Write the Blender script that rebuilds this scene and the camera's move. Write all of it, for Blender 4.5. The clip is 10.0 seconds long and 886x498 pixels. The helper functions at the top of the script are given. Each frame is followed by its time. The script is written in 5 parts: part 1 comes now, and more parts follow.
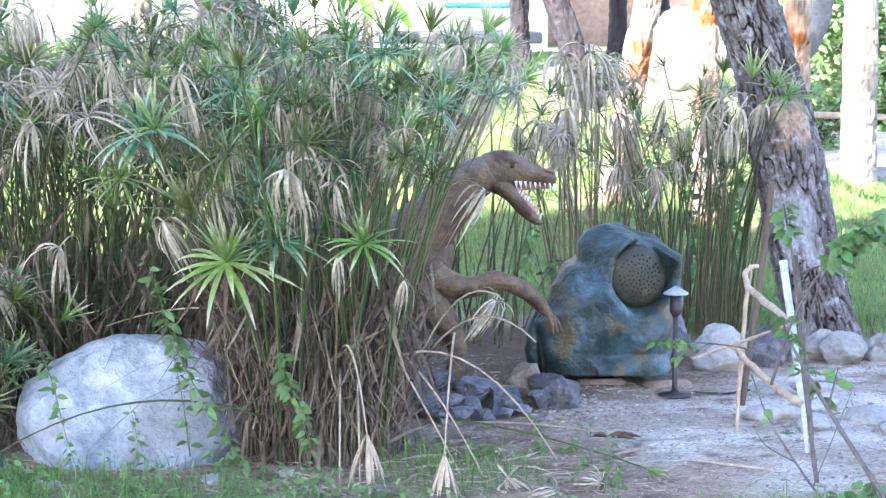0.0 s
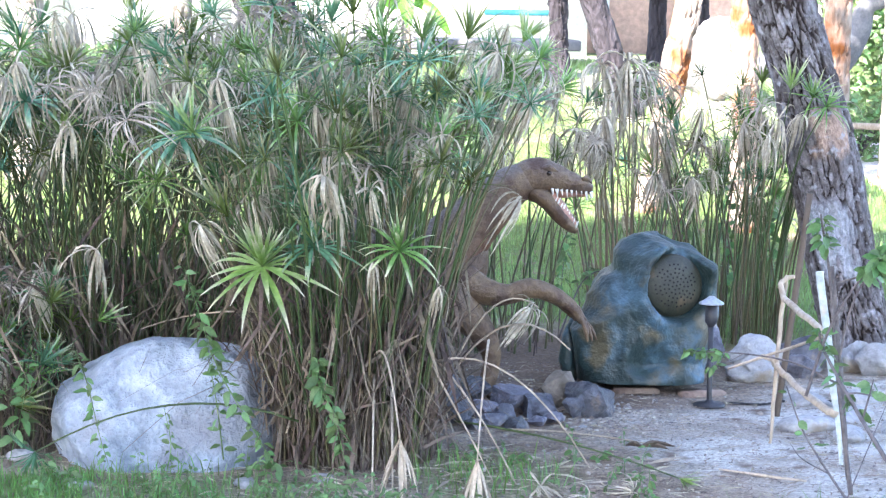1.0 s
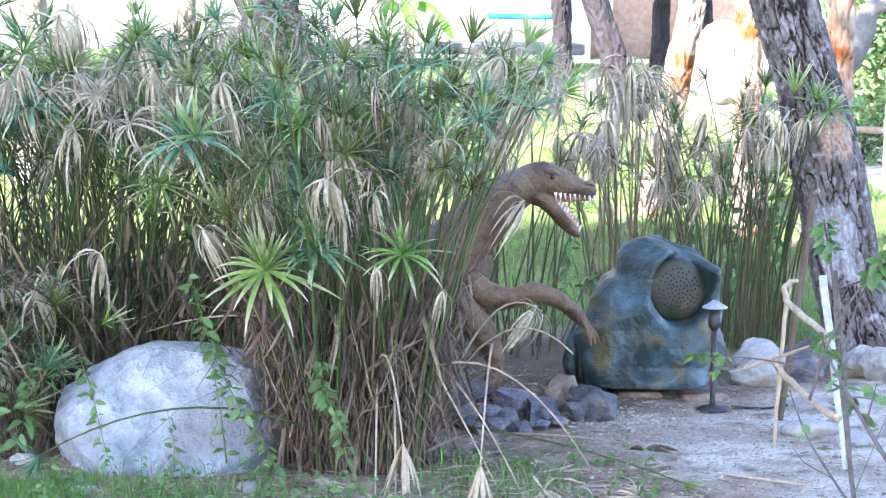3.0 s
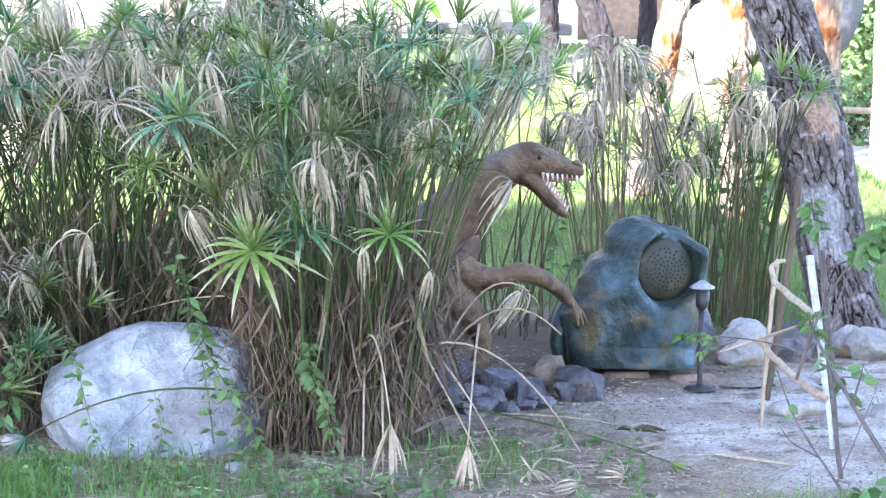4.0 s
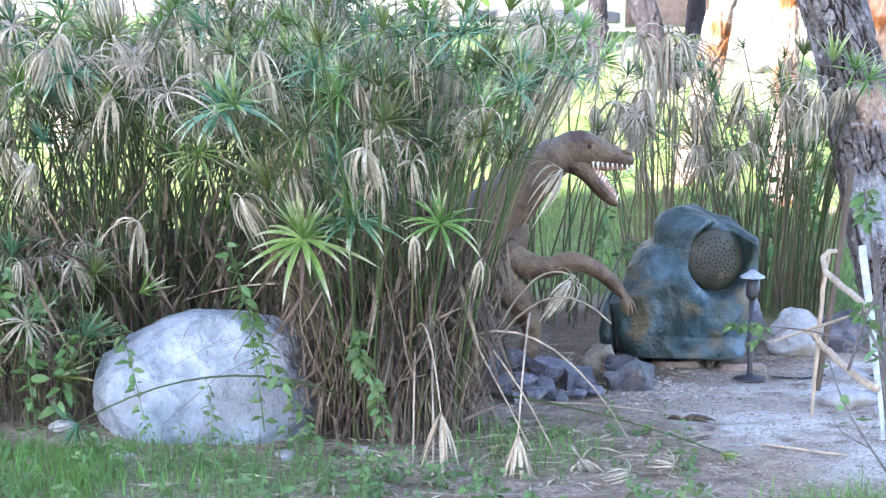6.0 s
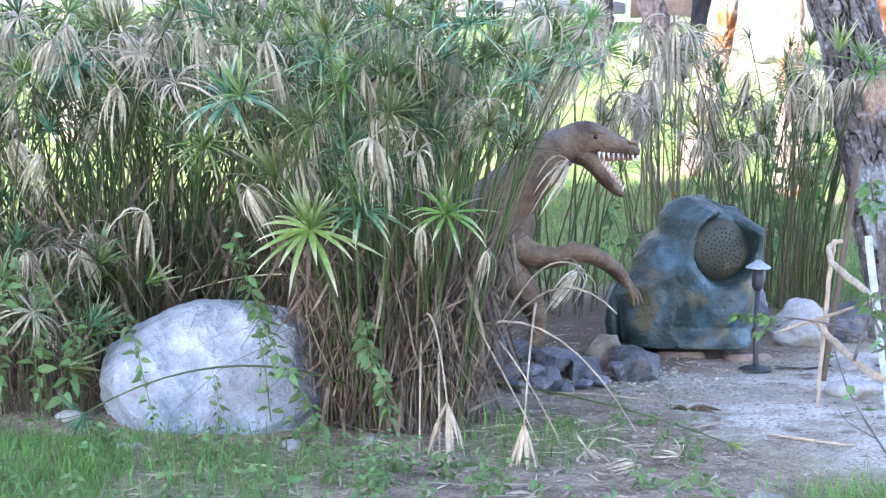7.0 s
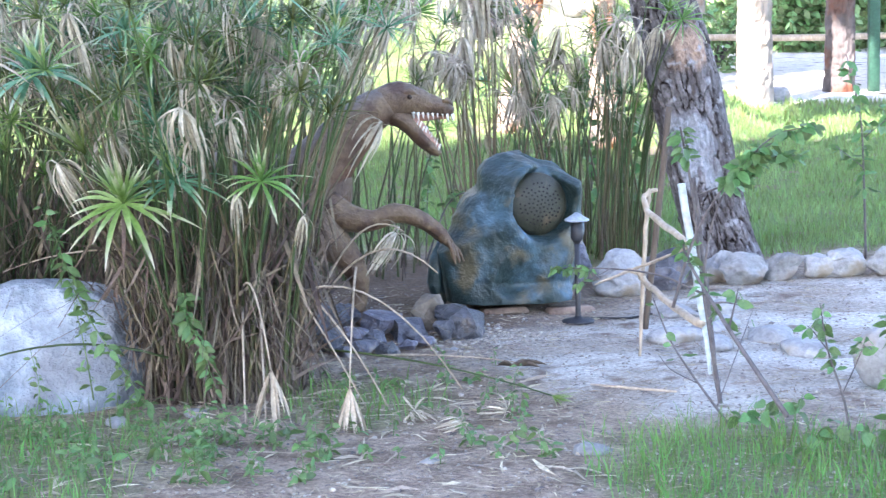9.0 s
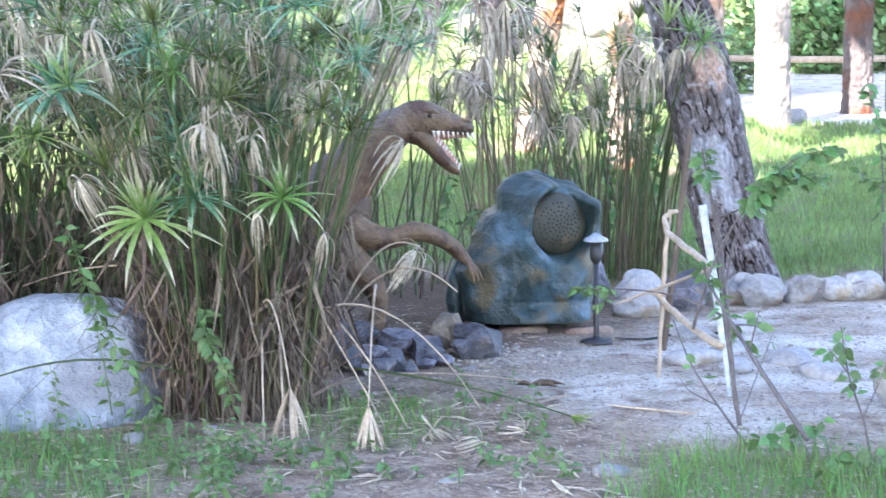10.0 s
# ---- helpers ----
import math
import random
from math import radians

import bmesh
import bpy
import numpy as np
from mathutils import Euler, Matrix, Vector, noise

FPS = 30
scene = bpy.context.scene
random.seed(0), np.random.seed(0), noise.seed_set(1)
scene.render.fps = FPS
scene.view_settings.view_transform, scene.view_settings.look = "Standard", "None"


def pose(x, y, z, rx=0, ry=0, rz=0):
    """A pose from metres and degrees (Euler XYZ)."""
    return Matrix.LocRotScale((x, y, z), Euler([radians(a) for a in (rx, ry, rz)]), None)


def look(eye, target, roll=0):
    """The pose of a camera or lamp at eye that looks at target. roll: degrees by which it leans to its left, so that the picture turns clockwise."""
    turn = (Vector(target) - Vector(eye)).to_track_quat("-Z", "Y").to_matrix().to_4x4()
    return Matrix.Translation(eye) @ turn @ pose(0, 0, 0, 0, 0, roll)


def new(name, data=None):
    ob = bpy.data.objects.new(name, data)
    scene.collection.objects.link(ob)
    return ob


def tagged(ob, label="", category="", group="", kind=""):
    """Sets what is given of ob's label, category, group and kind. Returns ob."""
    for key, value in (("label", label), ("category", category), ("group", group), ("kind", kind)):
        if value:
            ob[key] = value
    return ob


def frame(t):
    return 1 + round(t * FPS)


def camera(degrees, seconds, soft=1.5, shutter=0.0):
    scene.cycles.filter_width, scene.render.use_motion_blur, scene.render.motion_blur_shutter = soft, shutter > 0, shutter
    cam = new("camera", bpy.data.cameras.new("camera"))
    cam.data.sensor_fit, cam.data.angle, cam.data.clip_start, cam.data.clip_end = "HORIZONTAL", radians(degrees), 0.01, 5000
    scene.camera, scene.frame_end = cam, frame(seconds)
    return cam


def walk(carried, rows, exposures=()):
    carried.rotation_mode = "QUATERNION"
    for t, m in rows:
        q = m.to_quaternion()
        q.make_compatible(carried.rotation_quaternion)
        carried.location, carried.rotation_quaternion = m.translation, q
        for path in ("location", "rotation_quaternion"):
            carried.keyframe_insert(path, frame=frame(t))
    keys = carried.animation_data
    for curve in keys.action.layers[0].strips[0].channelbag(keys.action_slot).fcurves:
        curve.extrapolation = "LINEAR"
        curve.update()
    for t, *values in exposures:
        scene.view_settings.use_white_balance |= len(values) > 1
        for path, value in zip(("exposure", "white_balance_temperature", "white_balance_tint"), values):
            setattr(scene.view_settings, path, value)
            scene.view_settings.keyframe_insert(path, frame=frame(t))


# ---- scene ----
EXPO = 2.83
# ---------------------------------------------------------------- camera
PATH = [
    (0.0, 0.000, 0.000, 1.550, 0.000, -6.500, 0.000),
    (0.5, 0.004, 0.005, 1.555, 0.749, -6.612, 0.376),
    (1.0, 0.005, -0.002, 1.550, 1.064, -6.313, 0.587),
    (1.5, 0.007, -0.007, 1.557, 0.990, -6.073, 0.059),
    (2.0, 0.005, -0.010, 1.554, 1.346, -5.936, 0.537),
    (2.5, 0.006, -0.008, 1.553, 1.295, -6.026, 0.534),
    (4.0, 0.007, 0.005, 1.549, 0.801, -6.758, 0.564),
    (4.5, 0.004, 0.006, 1.549, 0.778, -7.071, 0.323),
    (5.0, -0.004, 0.004, 1.551, 1.080, -7.211, 0.521),
    (5.5, -0.010, 0.006, 1.553, 1.748, -7.068, 0.656),
    (7.0, -0.017, -0.007, 1.554, 2.233, -7.405, 0.604),
    (7.5, -0.018, -0.004, 1.555, 1.501, -7.524, 0.516),
    (8.0, -0.007, 0.005, 1.552, 0.399, -7.818, 0.114),
    (8.5, 0.008, 0.018, 1.548, -1.196, -8.169, -0.776),
    (9.0, 0.015, 0.022, 1.547, -2.745, -8.472, -1.497),
    (9.5, 0.013, 0.018, 1.552, -3.559, -8.644, -1.770),
    (10.0, -0.008, 0.028, 1.552, -2.368, -7.963, -0.939),
]
cam = camera(25.0, 10.0, soft=1.3, shutter=0.33)


def cam_pose(x, y, z, yaw, pitch, roll):
    turn = Matrix.Rotation(radians(yaw), 4, "Z") @ Matrix.Rotation(radians(90 + pitch), 4, "X") @ Matrix.Rotation(radians(roll), 4, "Z")
    return Matrix.Translation((x, y, z)) @ turn


walk(cam, [(r[0], cam_pose(*r[1:])) for r in PATH], exposures=[(0.0, EXPO, 6330, 20), (10.0, EXPO, 6330, 20)])

# ---------------------------------------------------------------- light
SUN_AZ, SUN_EL = 212.0, 40.0  # degrees; azimuth clockwise from +y
to_sun = Vector((math.sin(radians(SUN_AZ)) * math.cos(radians(SUN_EL)),
                 math.cos(radians(SUN_AZ)) * math.cos(radians(SUN_EL)), math.sin(radians(SUN_EL))))
world = bpy.data.worlds.new("world")
scene.world = world
world.use_nodes = True
wn, wl = world.node_tree.nodes, world.node_tree.links
sky = wn.new("ShaderNodeTexSky")
sky.sky_type, sky.sun_disc = "NISHITA", False
sky.sun_elevation, sky.sun_rotation = radians(SUN_EL), radians(SUN_AZ)
wl.new(sky.outputs[0], wn["Background"].inputs[0])
wn["Background"].inputs[1].default_value = 0.15
sun_data = bpy.data.lights.new("sun", "SUN")
sun_data.energy, sun_data.angle, sun_data.color = 4.5, radians(0.5), (1.0, 0.95, 0.86)
sun = new("sun", sun_data)
sun.matrix_world = look(to_sun * 60, (0, 0, 0))


# ---------------------------------------------------------------- materials
def mat(name, cols, scale=8.0, rough=0.8, bump=0.3, fine=60.0, stretch=(1, 1, 1), vary=None, vary_amt=0.25, leaf=0.0, metal=0.0,
        spots=None, attr=None, depth=0.02, spec=0.5, contrast=0.28):
    """cols: two or three base colours blended by broad noise; fine: scale of the grain; vary: 'island' or 'object' brightness and hue
    change; leaf: share of light let through; spots: (colour, scale, share) of stains; attr: (attribute, colour) blended where it is 1."""
    m = bpy.data.materials.new(name)
    m.use_nodes = True
    n, l = m.node_tree.nodes, m.node_tree.links
    b = n["Principled BSDF"]
    b.inputs["Roughness"].default_value, b.inputs["Metallic"].default_value = rough, metal
    b.inputs["Specular IOR Level"].default_value = spec
    tc, mp = n.new("ShaderNodeTexCoord"), n.new("ShaderNodeMapping")
    mp.inputs["Scale"].default_value = stretch
    l.new(tc.outputs["Object"], mp.inputs[0])
    big, grain = n.new("ShaderNodeTexNoise"), n.new("ShaderNodeTexNoise")
    for node, sc, det in ((big, scale, 5), (grain, fine, 4)):
        node.inputs["Scale"].default_value, node.inputs["Detail"].default_value = sc, det
        node.inputs["Roughness"].default_value = 0.6
        l.new(mp.outputs[0], node.inputs["Vector"])
    ramp = n.new("ShaderNodeValToRGB")
    ramp.color_ramp.elements[0].position, ramp.color_ramp.elements[1].position = 0.32, 0.68
    ramp.color_ramp.elements[0].color, ramp.color_ramp.elements[1].color = (*cols[0], 1), (*cols[-1], 1)
    if len(cols) == 3:
        ramp.color_ramp.elements.new(0.5).color = (*cols[1], 1)
    l.new(big.outputs["Fac"], ramp.inputs[0])
    out = ramp.outputs[0]

    def mix(a, c, f, mode="MIX"):
        x = n.new("ShaderNodeMix")
        x.data_type, x.blend_type = "RGBA", mode
        for k, v in ((6, a), (7, c), (0, f)):
            if hasattr(v, "is_linked"):
                l.new(v, x.inputs[k])
            else:
                x.inputs[k].default_value = v if k == 0 else (*v, 1)
        return x.outputs[2]

    g = n.new("ShaderNodeMapRange")
    for k, v in ((1, 0.25), (2, 0.75), (3, 1 - contrast), (4, 1 + contrast)):
        g.inputs[k].default_value = v
    l.new(grain.outputs["Fac"], g.inputs[0])
    out = mix(out, g.outputs[0], 1.0, "MULTIPLY")
    if attr:
        for key, colour in attr:
            at = n.new("ShaderNodeAttribute")
            at.attribute_name = key
            if isinstance(colour, str):
                continue
            tint = mix(colour, g.outputs[0], 1.0, "MULTIPLY")
            out = mix(out, tint, at.outputs["Fac"])
    if spots:
        sp = n.new("ShaderNodeTexNoise")
        sp.inputs["Scale"].default_value, sp.inputs["Detail"].default_value = spots[1], 8
        l.new(tc.outputs["Object"], sp.inputs["Vector"])
        r = n.new("ShaderNodeMapRange")
        r.inputs[1].default_value, r.inputs[2].default_value = 1 - spots[2] - 0.06, 1 - spots[2] + 0.06
        l.new(sp.outputs["Fac"], r.inputs[0])
        out = mix(out, spots[0], r.outputs[0])
    if vary:
        src = n.new("ShaderNodeNewGeometry").outputs["Random Per Island"] if vary == "island" else n.new("ShaderNodeObjectInfo").outputs["Random"]
        hsv = n.new("ShaderNodeHueSaturation")
        for k, lo, hi in (("Value", 1 - vary_amt, 1 + vary_amt), ("Hue", 0.5 - vary_amt * 0.08, 0.5 + vary_amt * 0.08)):
            r = n.new("ShaderNodeMapRange")
            r.inputs[3].default_value, r.inputs[4].default_value = lo, hi
            l.new(src, r.inputs[0])
            l.new(r.outputs[0], hsv.inputs[k])
        l.new(out, hsv.inputs["Color"])
        out = hsv.outputs[0]
    l.new(out, b.inputs["Base Color"])
    if bump:
        add = n.new("ShaderNodeMath")
        l.new(big.outputs["Fac"], add.inputs[0])
        l.new(grain.outputs["Fac"], add.inputs[1])
        bp = n.new("ShaderNodeBump")
        bp.inputs["Strength"].default_value, bp.inputs["Distance"].default_value = bump, depth
        l.new(add.outputs[0], bp.inputs["Height"])
        l.new(bp.outputs[0], b.inputs["Normal"])
    if leaf:
        tr, ms = n.new("ShaderNodeBsdfTranslucent"), n.new("ShaderNodeMixShader")
        ms.inputs[0].default_value = leaf
        l.new(out, tr.inputs[0])
        l.new(b.outputs[0], ms.inputs[1])
        l.new(tr.outputs[0], ms.inputs[2])
        l.new(ms.outputs[0], n["Material Output"].inputs[0])
    return m


M = {
    "ground": mat("ground_soil", [(0.155, 0.115, 0.084), (0.30, 0.235, 0.178), (0.51, 0.43, 0.34)], 5.0, 0.95, 0.9, 55, depth=0.03, contrast=0.5,
                  spots=((0.20, 0.15, 0.115), 5, 0.385),
                  attr=[("path", (0.59, 0.578, 0.53)), ("mulch", (0.175, 0.122, 0.085)), ("gravel", (0.74, 0.70, 0.64)), ("grass", (0.125, 0.185, 0.058))]),
    "stem": mat("papyrus_stem", [(0.035, 0.07, 0.022), (0.075, 0.125, 0.035)], 3, 0.55, 0.1, 80, vary="island", vary_amt=0.35, attr=[("dry", (0.18, 0.128, 0.077))]),
    "stalk": mat("dry_stalk", [(0.06, 0.045, 0.035), (0.235, 0.18, 0.135)], 6, 0.85, 0.2, 90, vary="island", vary_amt=0.4),
    "umbel": mat("papyrus_leaf", [(0.072, 0.13, 0.030), (0.20, 0.30, 0.085)], 5, 0.27, 0.1, 60, vary="object", vary_amt=0.5, leaf=0.2, spec=0.6, attr=[("tip", (0.46, 0.43, 0.30))]),
    "umbel_teal": mat("papyrus_leaf_bluish", [(0.055, 0.145, 0.068), (0.135, 0.285, 0.155)], 5, 0.27, 0.1, 60, vary="object", vary_amt=0.5, leaf=0.2, spec=0.6, attr=[("tip", (0.46, 0.43, 0.30))]),
    "umbel_bright": mat("papyrus_leaf_fresh", [(0.15, 0.28, 0.045), (0.33, 0.45, 0.17)], 7, 0.28, 0.1, 60, vary="island", vary_amt=0.2, leaf=0.35, attr=[("tip", (0.66, 0.60, 0.46))]),
    "umbel_dry": mat("papyrus_leaf_dry", [(0.22, 0.18, 0.145), (0.50, 0.44, 0.365)], 9, 0.8, 0.2, 70, vary="island", vary_amt=0.35, leaf=0.2),
    "straw_pale": mat("pale_straw", [(0.33, 0.27, 0.19), (0.62, 0.54, 0.41)], 9, 0.75, 0.2, 70, vary="island", vary_amt=0.3, leaf=0.15),
    "boulder": mat("pale_limestone", [(0.16, 0.20, 0.235), (0.30, 0.35, 0.405), (0.45, 0.50, 0.56)], 6.5, 0.85, 0.9, 22, spots=((0.21, 0.225, 0.25), 3.0, 0.45), depth=0.035, contrast=0.2),
    "stone_white": mat("pale_border_stone", [(0.23, 0.235, 0.24), (0.42, 0.42, 0.41)], 7, 0.85, 0.5, 50, vary="object", vary_amt=0.22, spots=((0.27, 0.23, 0.18), 7, 0.42)),
    "stone_dark": mat("dark_fieldstone", [(0.050, 0.052, 0.066), (0.19, 0.195, 0.225)], 9, 0.45, 0.8, 45, vary="object", vary_amt=0.45, spots=((0.32, 0.27, 0.21), 12, 0.36)),
    "stone_buff": mat("buff_fieldstone", [(0.17, 0.145, 0.115), (0.28, 0.24, 0.19)], 9, 0.85, 0.5, 45, spots=((0.13, 0.12, 0.11), 9, 0.4)),
    # the light blue tone stands in for sky highlights on the shell's facets
    "speaker": mat("painted_rock_shell_sky_tint", [(0.013, 0.028, 0.028), (0.026, 0.052, 0.054), (0.075, 0.150, 0.21)], 5.0, 0.45, 0.7, 14,
                   spots=((0.11, 0.098, 0.06), 7, 0.40), depth=0.03),
    "grille": mat("olive_grille", [(0.022, 0.025, 0.015), (0.042, 0.042, 0.025)], 12, 0.5, 0.2, 80, spots=((0.12, 0.085, 0.045), 9, 0.35)),
    "hole": mat("hole_shade_black", [(0.006, 0.006, 0.006), (0.012, 0.012, 0.012)], 20, 0.9, 0),
    "brick": mat("red_brick", [(0.17, 0.11, 0.09), (0.28, 0.20, 0.16)], 10, 0.9, 0.4, 60, vary="object", vary_amt=0.2),
    "black": mat("black_powder_coat", [(0.018, 0.019, 0.024), (0.035, 0.036, 0.042)], 14, 0.45, 0.1, 120),
    "hat": mat("pewter_lamp_hat", [(0.30, 0.34, 0.38), (0.46, 0.50, 0.54)], 14, 0.35, 0.1, 90, metal=0.5),
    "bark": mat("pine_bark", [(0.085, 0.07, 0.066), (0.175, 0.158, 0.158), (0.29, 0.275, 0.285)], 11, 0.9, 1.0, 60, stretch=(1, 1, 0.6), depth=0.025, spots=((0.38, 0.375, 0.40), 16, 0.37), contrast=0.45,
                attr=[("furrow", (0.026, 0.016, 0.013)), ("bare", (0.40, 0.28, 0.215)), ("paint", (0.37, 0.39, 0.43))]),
    # far pine bark: sunlight put into the pale copies, shade into the dark one
    "bark_far": mat("sun_toned_pine_bark", [(0.20, 0.145, 0.11), (0.36, 0.28, 0.225), (0.46, 0.38, 0.32)], 5, 0.9, 0.9, 24, stretch=(1, 1, 0.35), depth=0.03,
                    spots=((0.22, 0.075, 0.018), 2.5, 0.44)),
    "bark_sun_toned": mat("sun_toned_pale_bark", [(0.22, 0.19, 0.165), (0.34, 0.30, 0.265)], 4, 0.9, 0.7, 20, stretch=(1, 1, 0.35), spots=((0.3, 0.17, 0.1), 2.5, 0.36)),
    "bark_shade_toned": mat("shade_toned_pine_bark", [(0.020, 0.017, 0.021), (0.062, 0.055, 0.066)], 6, 0.9, 0.9, 26, stretch=(1, 1, 0.35), depth=0.03),
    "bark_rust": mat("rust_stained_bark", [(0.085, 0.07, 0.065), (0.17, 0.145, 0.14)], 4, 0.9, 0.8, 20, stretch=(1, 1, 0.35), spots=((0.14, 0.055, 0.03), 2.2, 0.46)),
    "wood": mat("peeled_branch", [(0.34, 0.27, 0.195), (0.52, 0.44, 0.345)], 12, 0.7, 0.3, 60, stretch=(1, 1, 0.4)),
    "handle": mat("weathered_handle", [(0.075, 0.055, 0.040), (0.14, 0.105, 0.078)], 10, 0.75, 0.3, 60, stretch=(1, 1, 0.2)),
    "pipe": mat("white_painted_stake", [(0.40, 0.47, 0.48), (0.54, 0.61, 0.62)], 8, 0.45, 0.2, 50, spots=((0.45, 0.40, 0.33), 14, 0.33)),
    "twig": mat("grey_twig_bark", [(0.085, 0.074, 0.074), (0.17, 0.15, 0.148)], 12, 0.85, 0.3, 70),
    "leaf": mat("shrub_leaf", [(0.09, 0.19, 0.065), (0.18, 0.31, 0.12)], 12, 0.4, 0.15, 60, vary="object", vary_amt=0.35, leaf=0.3),
    "weed": mat("weed_leaf", [(0.105, 0.20, 0.07), (0.19, 0.31, 0.12)], 12, 0.5, 0.15, 60, vary="object", vary_amt=0.3, leaf=0.35),
    "grass": mat("grass_blade", [(0.14, 0.235, 0.065), (0.25, 0.36, 0.125)], 0.9, 0.5, 0, 6, vary="island", vary_amt=0.4, leaf=0.35),
    "grass_near": mat("fresh_grass_blade", [(0.085, 0.20, 0.045), (0.19, 0.345, 0.09)], 0.9, 0.45, 0, 6, vary="island", vary_amt=0.45, leaf=0.35),
    "litter": mat("straw_litter", [(0.24, 0.18, 0.125), (0.44, 0.36, 0.27)], 5, 0.9, 0.1, 60, vary="island", vary_amt=0.45),
    "pebble": mat("pebbles", [(0.22, 0.195, 0.17), (0.42, 0.385, 0.34)], 5, 0.9, 0.2, 60, vary="island", vary_amt=0.4),
    "skin": mat("statue_skin", [(0.085, 0.052, 0.032), (0.145, 0.094, 0.056), (0.20, 0.135, 0.075)], 7, 0.5, 0.7, 55, depth=0.015,
                attr=[("back", (0.15, 0.125, 0.11)), ("throat", (0.17, 0.05, 0.03))], spots=((0.075, 0.04, 0.026), 11, 0.42)),
    "mouth": mat("statue_mouth", [(0.32, 0.15, 0.10), (0.45, 0.26, 0.19)], 14, 0.45, 0.3, 60),
    "tooth": mat("statue_tooth", [(0.72, 0.70, 0.63), (0.82, 0.80, 0.74)], 20, 0.4, 0, 60),
    "eye": mat("statue_eye", [(0.02, 0.015, 0.01), (0.05, 0.03, 0.02)], 20, 0.2, 0, 60),
    "grey_skin": mat("grey_statue_skin", [(0.10, 0.105, 0.11), (0.17, 0.175, 0.18)], 4, 0.7, 0.4, 30),
    "plaster": mat("white_plaster", [(0.72, 0.71, 0.69), (0.82, 0.81, 0.79)], 0.8, 0.9, 0.1, 12),
    "pink": mat("pink_plaster", [(0.50, 0.33, 0.26), (0.62, 0.44, 0.36)], 0.8, 0.9, 0.1, 12),
    # concrete coloured darker to carry the shade on the terrace ledge
    "concrete": mat("terrace_concrete", [(0.13, 0.13, 0.14), (0.20, 0.20, 0.21)], 2, 0.9, 0.2, 20),
    "glass": mat("window_glass", [(0.04, 0.05, 0.05), (0.07, 0.08, 0.08)], 2, 0.08, 0, 20),
    "frame": mat("window_frame", [(0.16, 0.10, 0.07), (0.22, 0.15, 0.10)], 6, 0.6, 0.1, 40),
    "green_paint": mat("green_painted_wood", [(0.02, 0.075, 0.05), (0.04, 0.11, 0.075)], 6, 0.55, 0.15, 40),
    "roof": mat("roof_board", [(0.30, 0.22, 0.17), (0.42, 0.32, 0.25)], 5, 0.85, 0.3, 30),
    "blue": mat("turquoise_tabletop", [(0.05, 0.35, 0.42), (0.08, 0.45, 0.5)], 6, 0.5, 0.1, 40),
    "banana": mat("banana_leaf", [(0.09, 0.25, 0.03), (0.15, 0.34, 0.05)], 5, 0.4, 0.2, 40, leaf=0.4),
    "bush": mat("bush_foliage", [(0.13, 0.24, 0.085), (0.27, 0.39, 0.17)], 1.5, 0.5, 0, 20, vary="island", vary_amt=0.45, leaf=0.25),
    "needles": mat("pine_needles", [(0.035, 0.07, 0.025), (0.06, 0.10, 0.035)], 2, 0.6, 0, 20, vary="island", vary_amt=0.35),
    "cable": mat("black_cable", [(0.015, 0.015, 0.015), (0.03, 0.03, 0.03)], 10, 0.6, 0),
}


# ---------------------------------------------------------------- building helpers
def finish(name, bm, material, smooth=True):
    me = bpy.data.meshes.new(name)
    bm.normal_update()
    bm.to_mesh(me)
    bm.free()
    for mm in (material if isinstance(material, (list, tuple)) else [material]):
        me.materials.append(mm)
    if smooth:
        me.shade_smooth()
    return me


def part(name, bm, material, parent=None, label="", smooth=True):
    ob = new(name, finish(name, bm, material, smooth))
    ob.parent = parent
    return tagged(ob, label)


def piece(name, me, m, parent):
    ob = new(name, me)
    ob.parent = parent
    ob.matrix_basis = m
    return ob


def thing(name, label, category, at=(0, 0, 0), group="", kind=""):
    ob = new(name)
    ob.empty_display_size = 0.1
    ob.matrix_basis = Matrix.Translation(at)
    return tagged(ob, label, category, group, kind)


def tube(bm, pts, radii, n=6, cap=True, squash=1.0, mat_index=0):
    """A swept tube; returns its rings."""
    pts = [Vector(p) for p in pts]
    rings = []
    for i, p in enumerate(pts):
        d = (pts[min(i + 1, len(pts) - 1)] - pts[max(i - 1, 0)]).normalized()
        side = d.cross(Vector((0, 1, 0.01)))
        if side.length < 1e-3:
            side = d.cross(Vector((1, 0, 0)))
        side.normalize()
        up = side.cross(d).normalized()
        r = radii[i] if hasattr(radii, "__len__") else radii
        rings.append([bm.verts.new(p + side * (r * math.cos(2 * math.pi * k / n)) + up * (r * squash * math.sin(2 * math.pi * k / n))) for k in range(n)])
    for a, b in zip(rings, rings[1:]):
        for k in range(n):
            bm.faces.new((a[k], a[(k + 1) % n], b[(k + 1) % n], b[k])).material_index = mat_index
    if cap:
        bm.faces.new(rings[0][::-1]).material_index = mat_index
        bm.faces.new(rings[-1]).material_index = mat_index
    return rings


def curve_pts(p0, p1, p2, n):
    p0, p1, p2 = Vector(p0), Vector(p1), Vector(p2)
    return [p0 * (1 - t) ** 2 + p1 * 2 * t * (1 - t) + p2 * t * t for t in [i / n for i in range(n + 1)]]


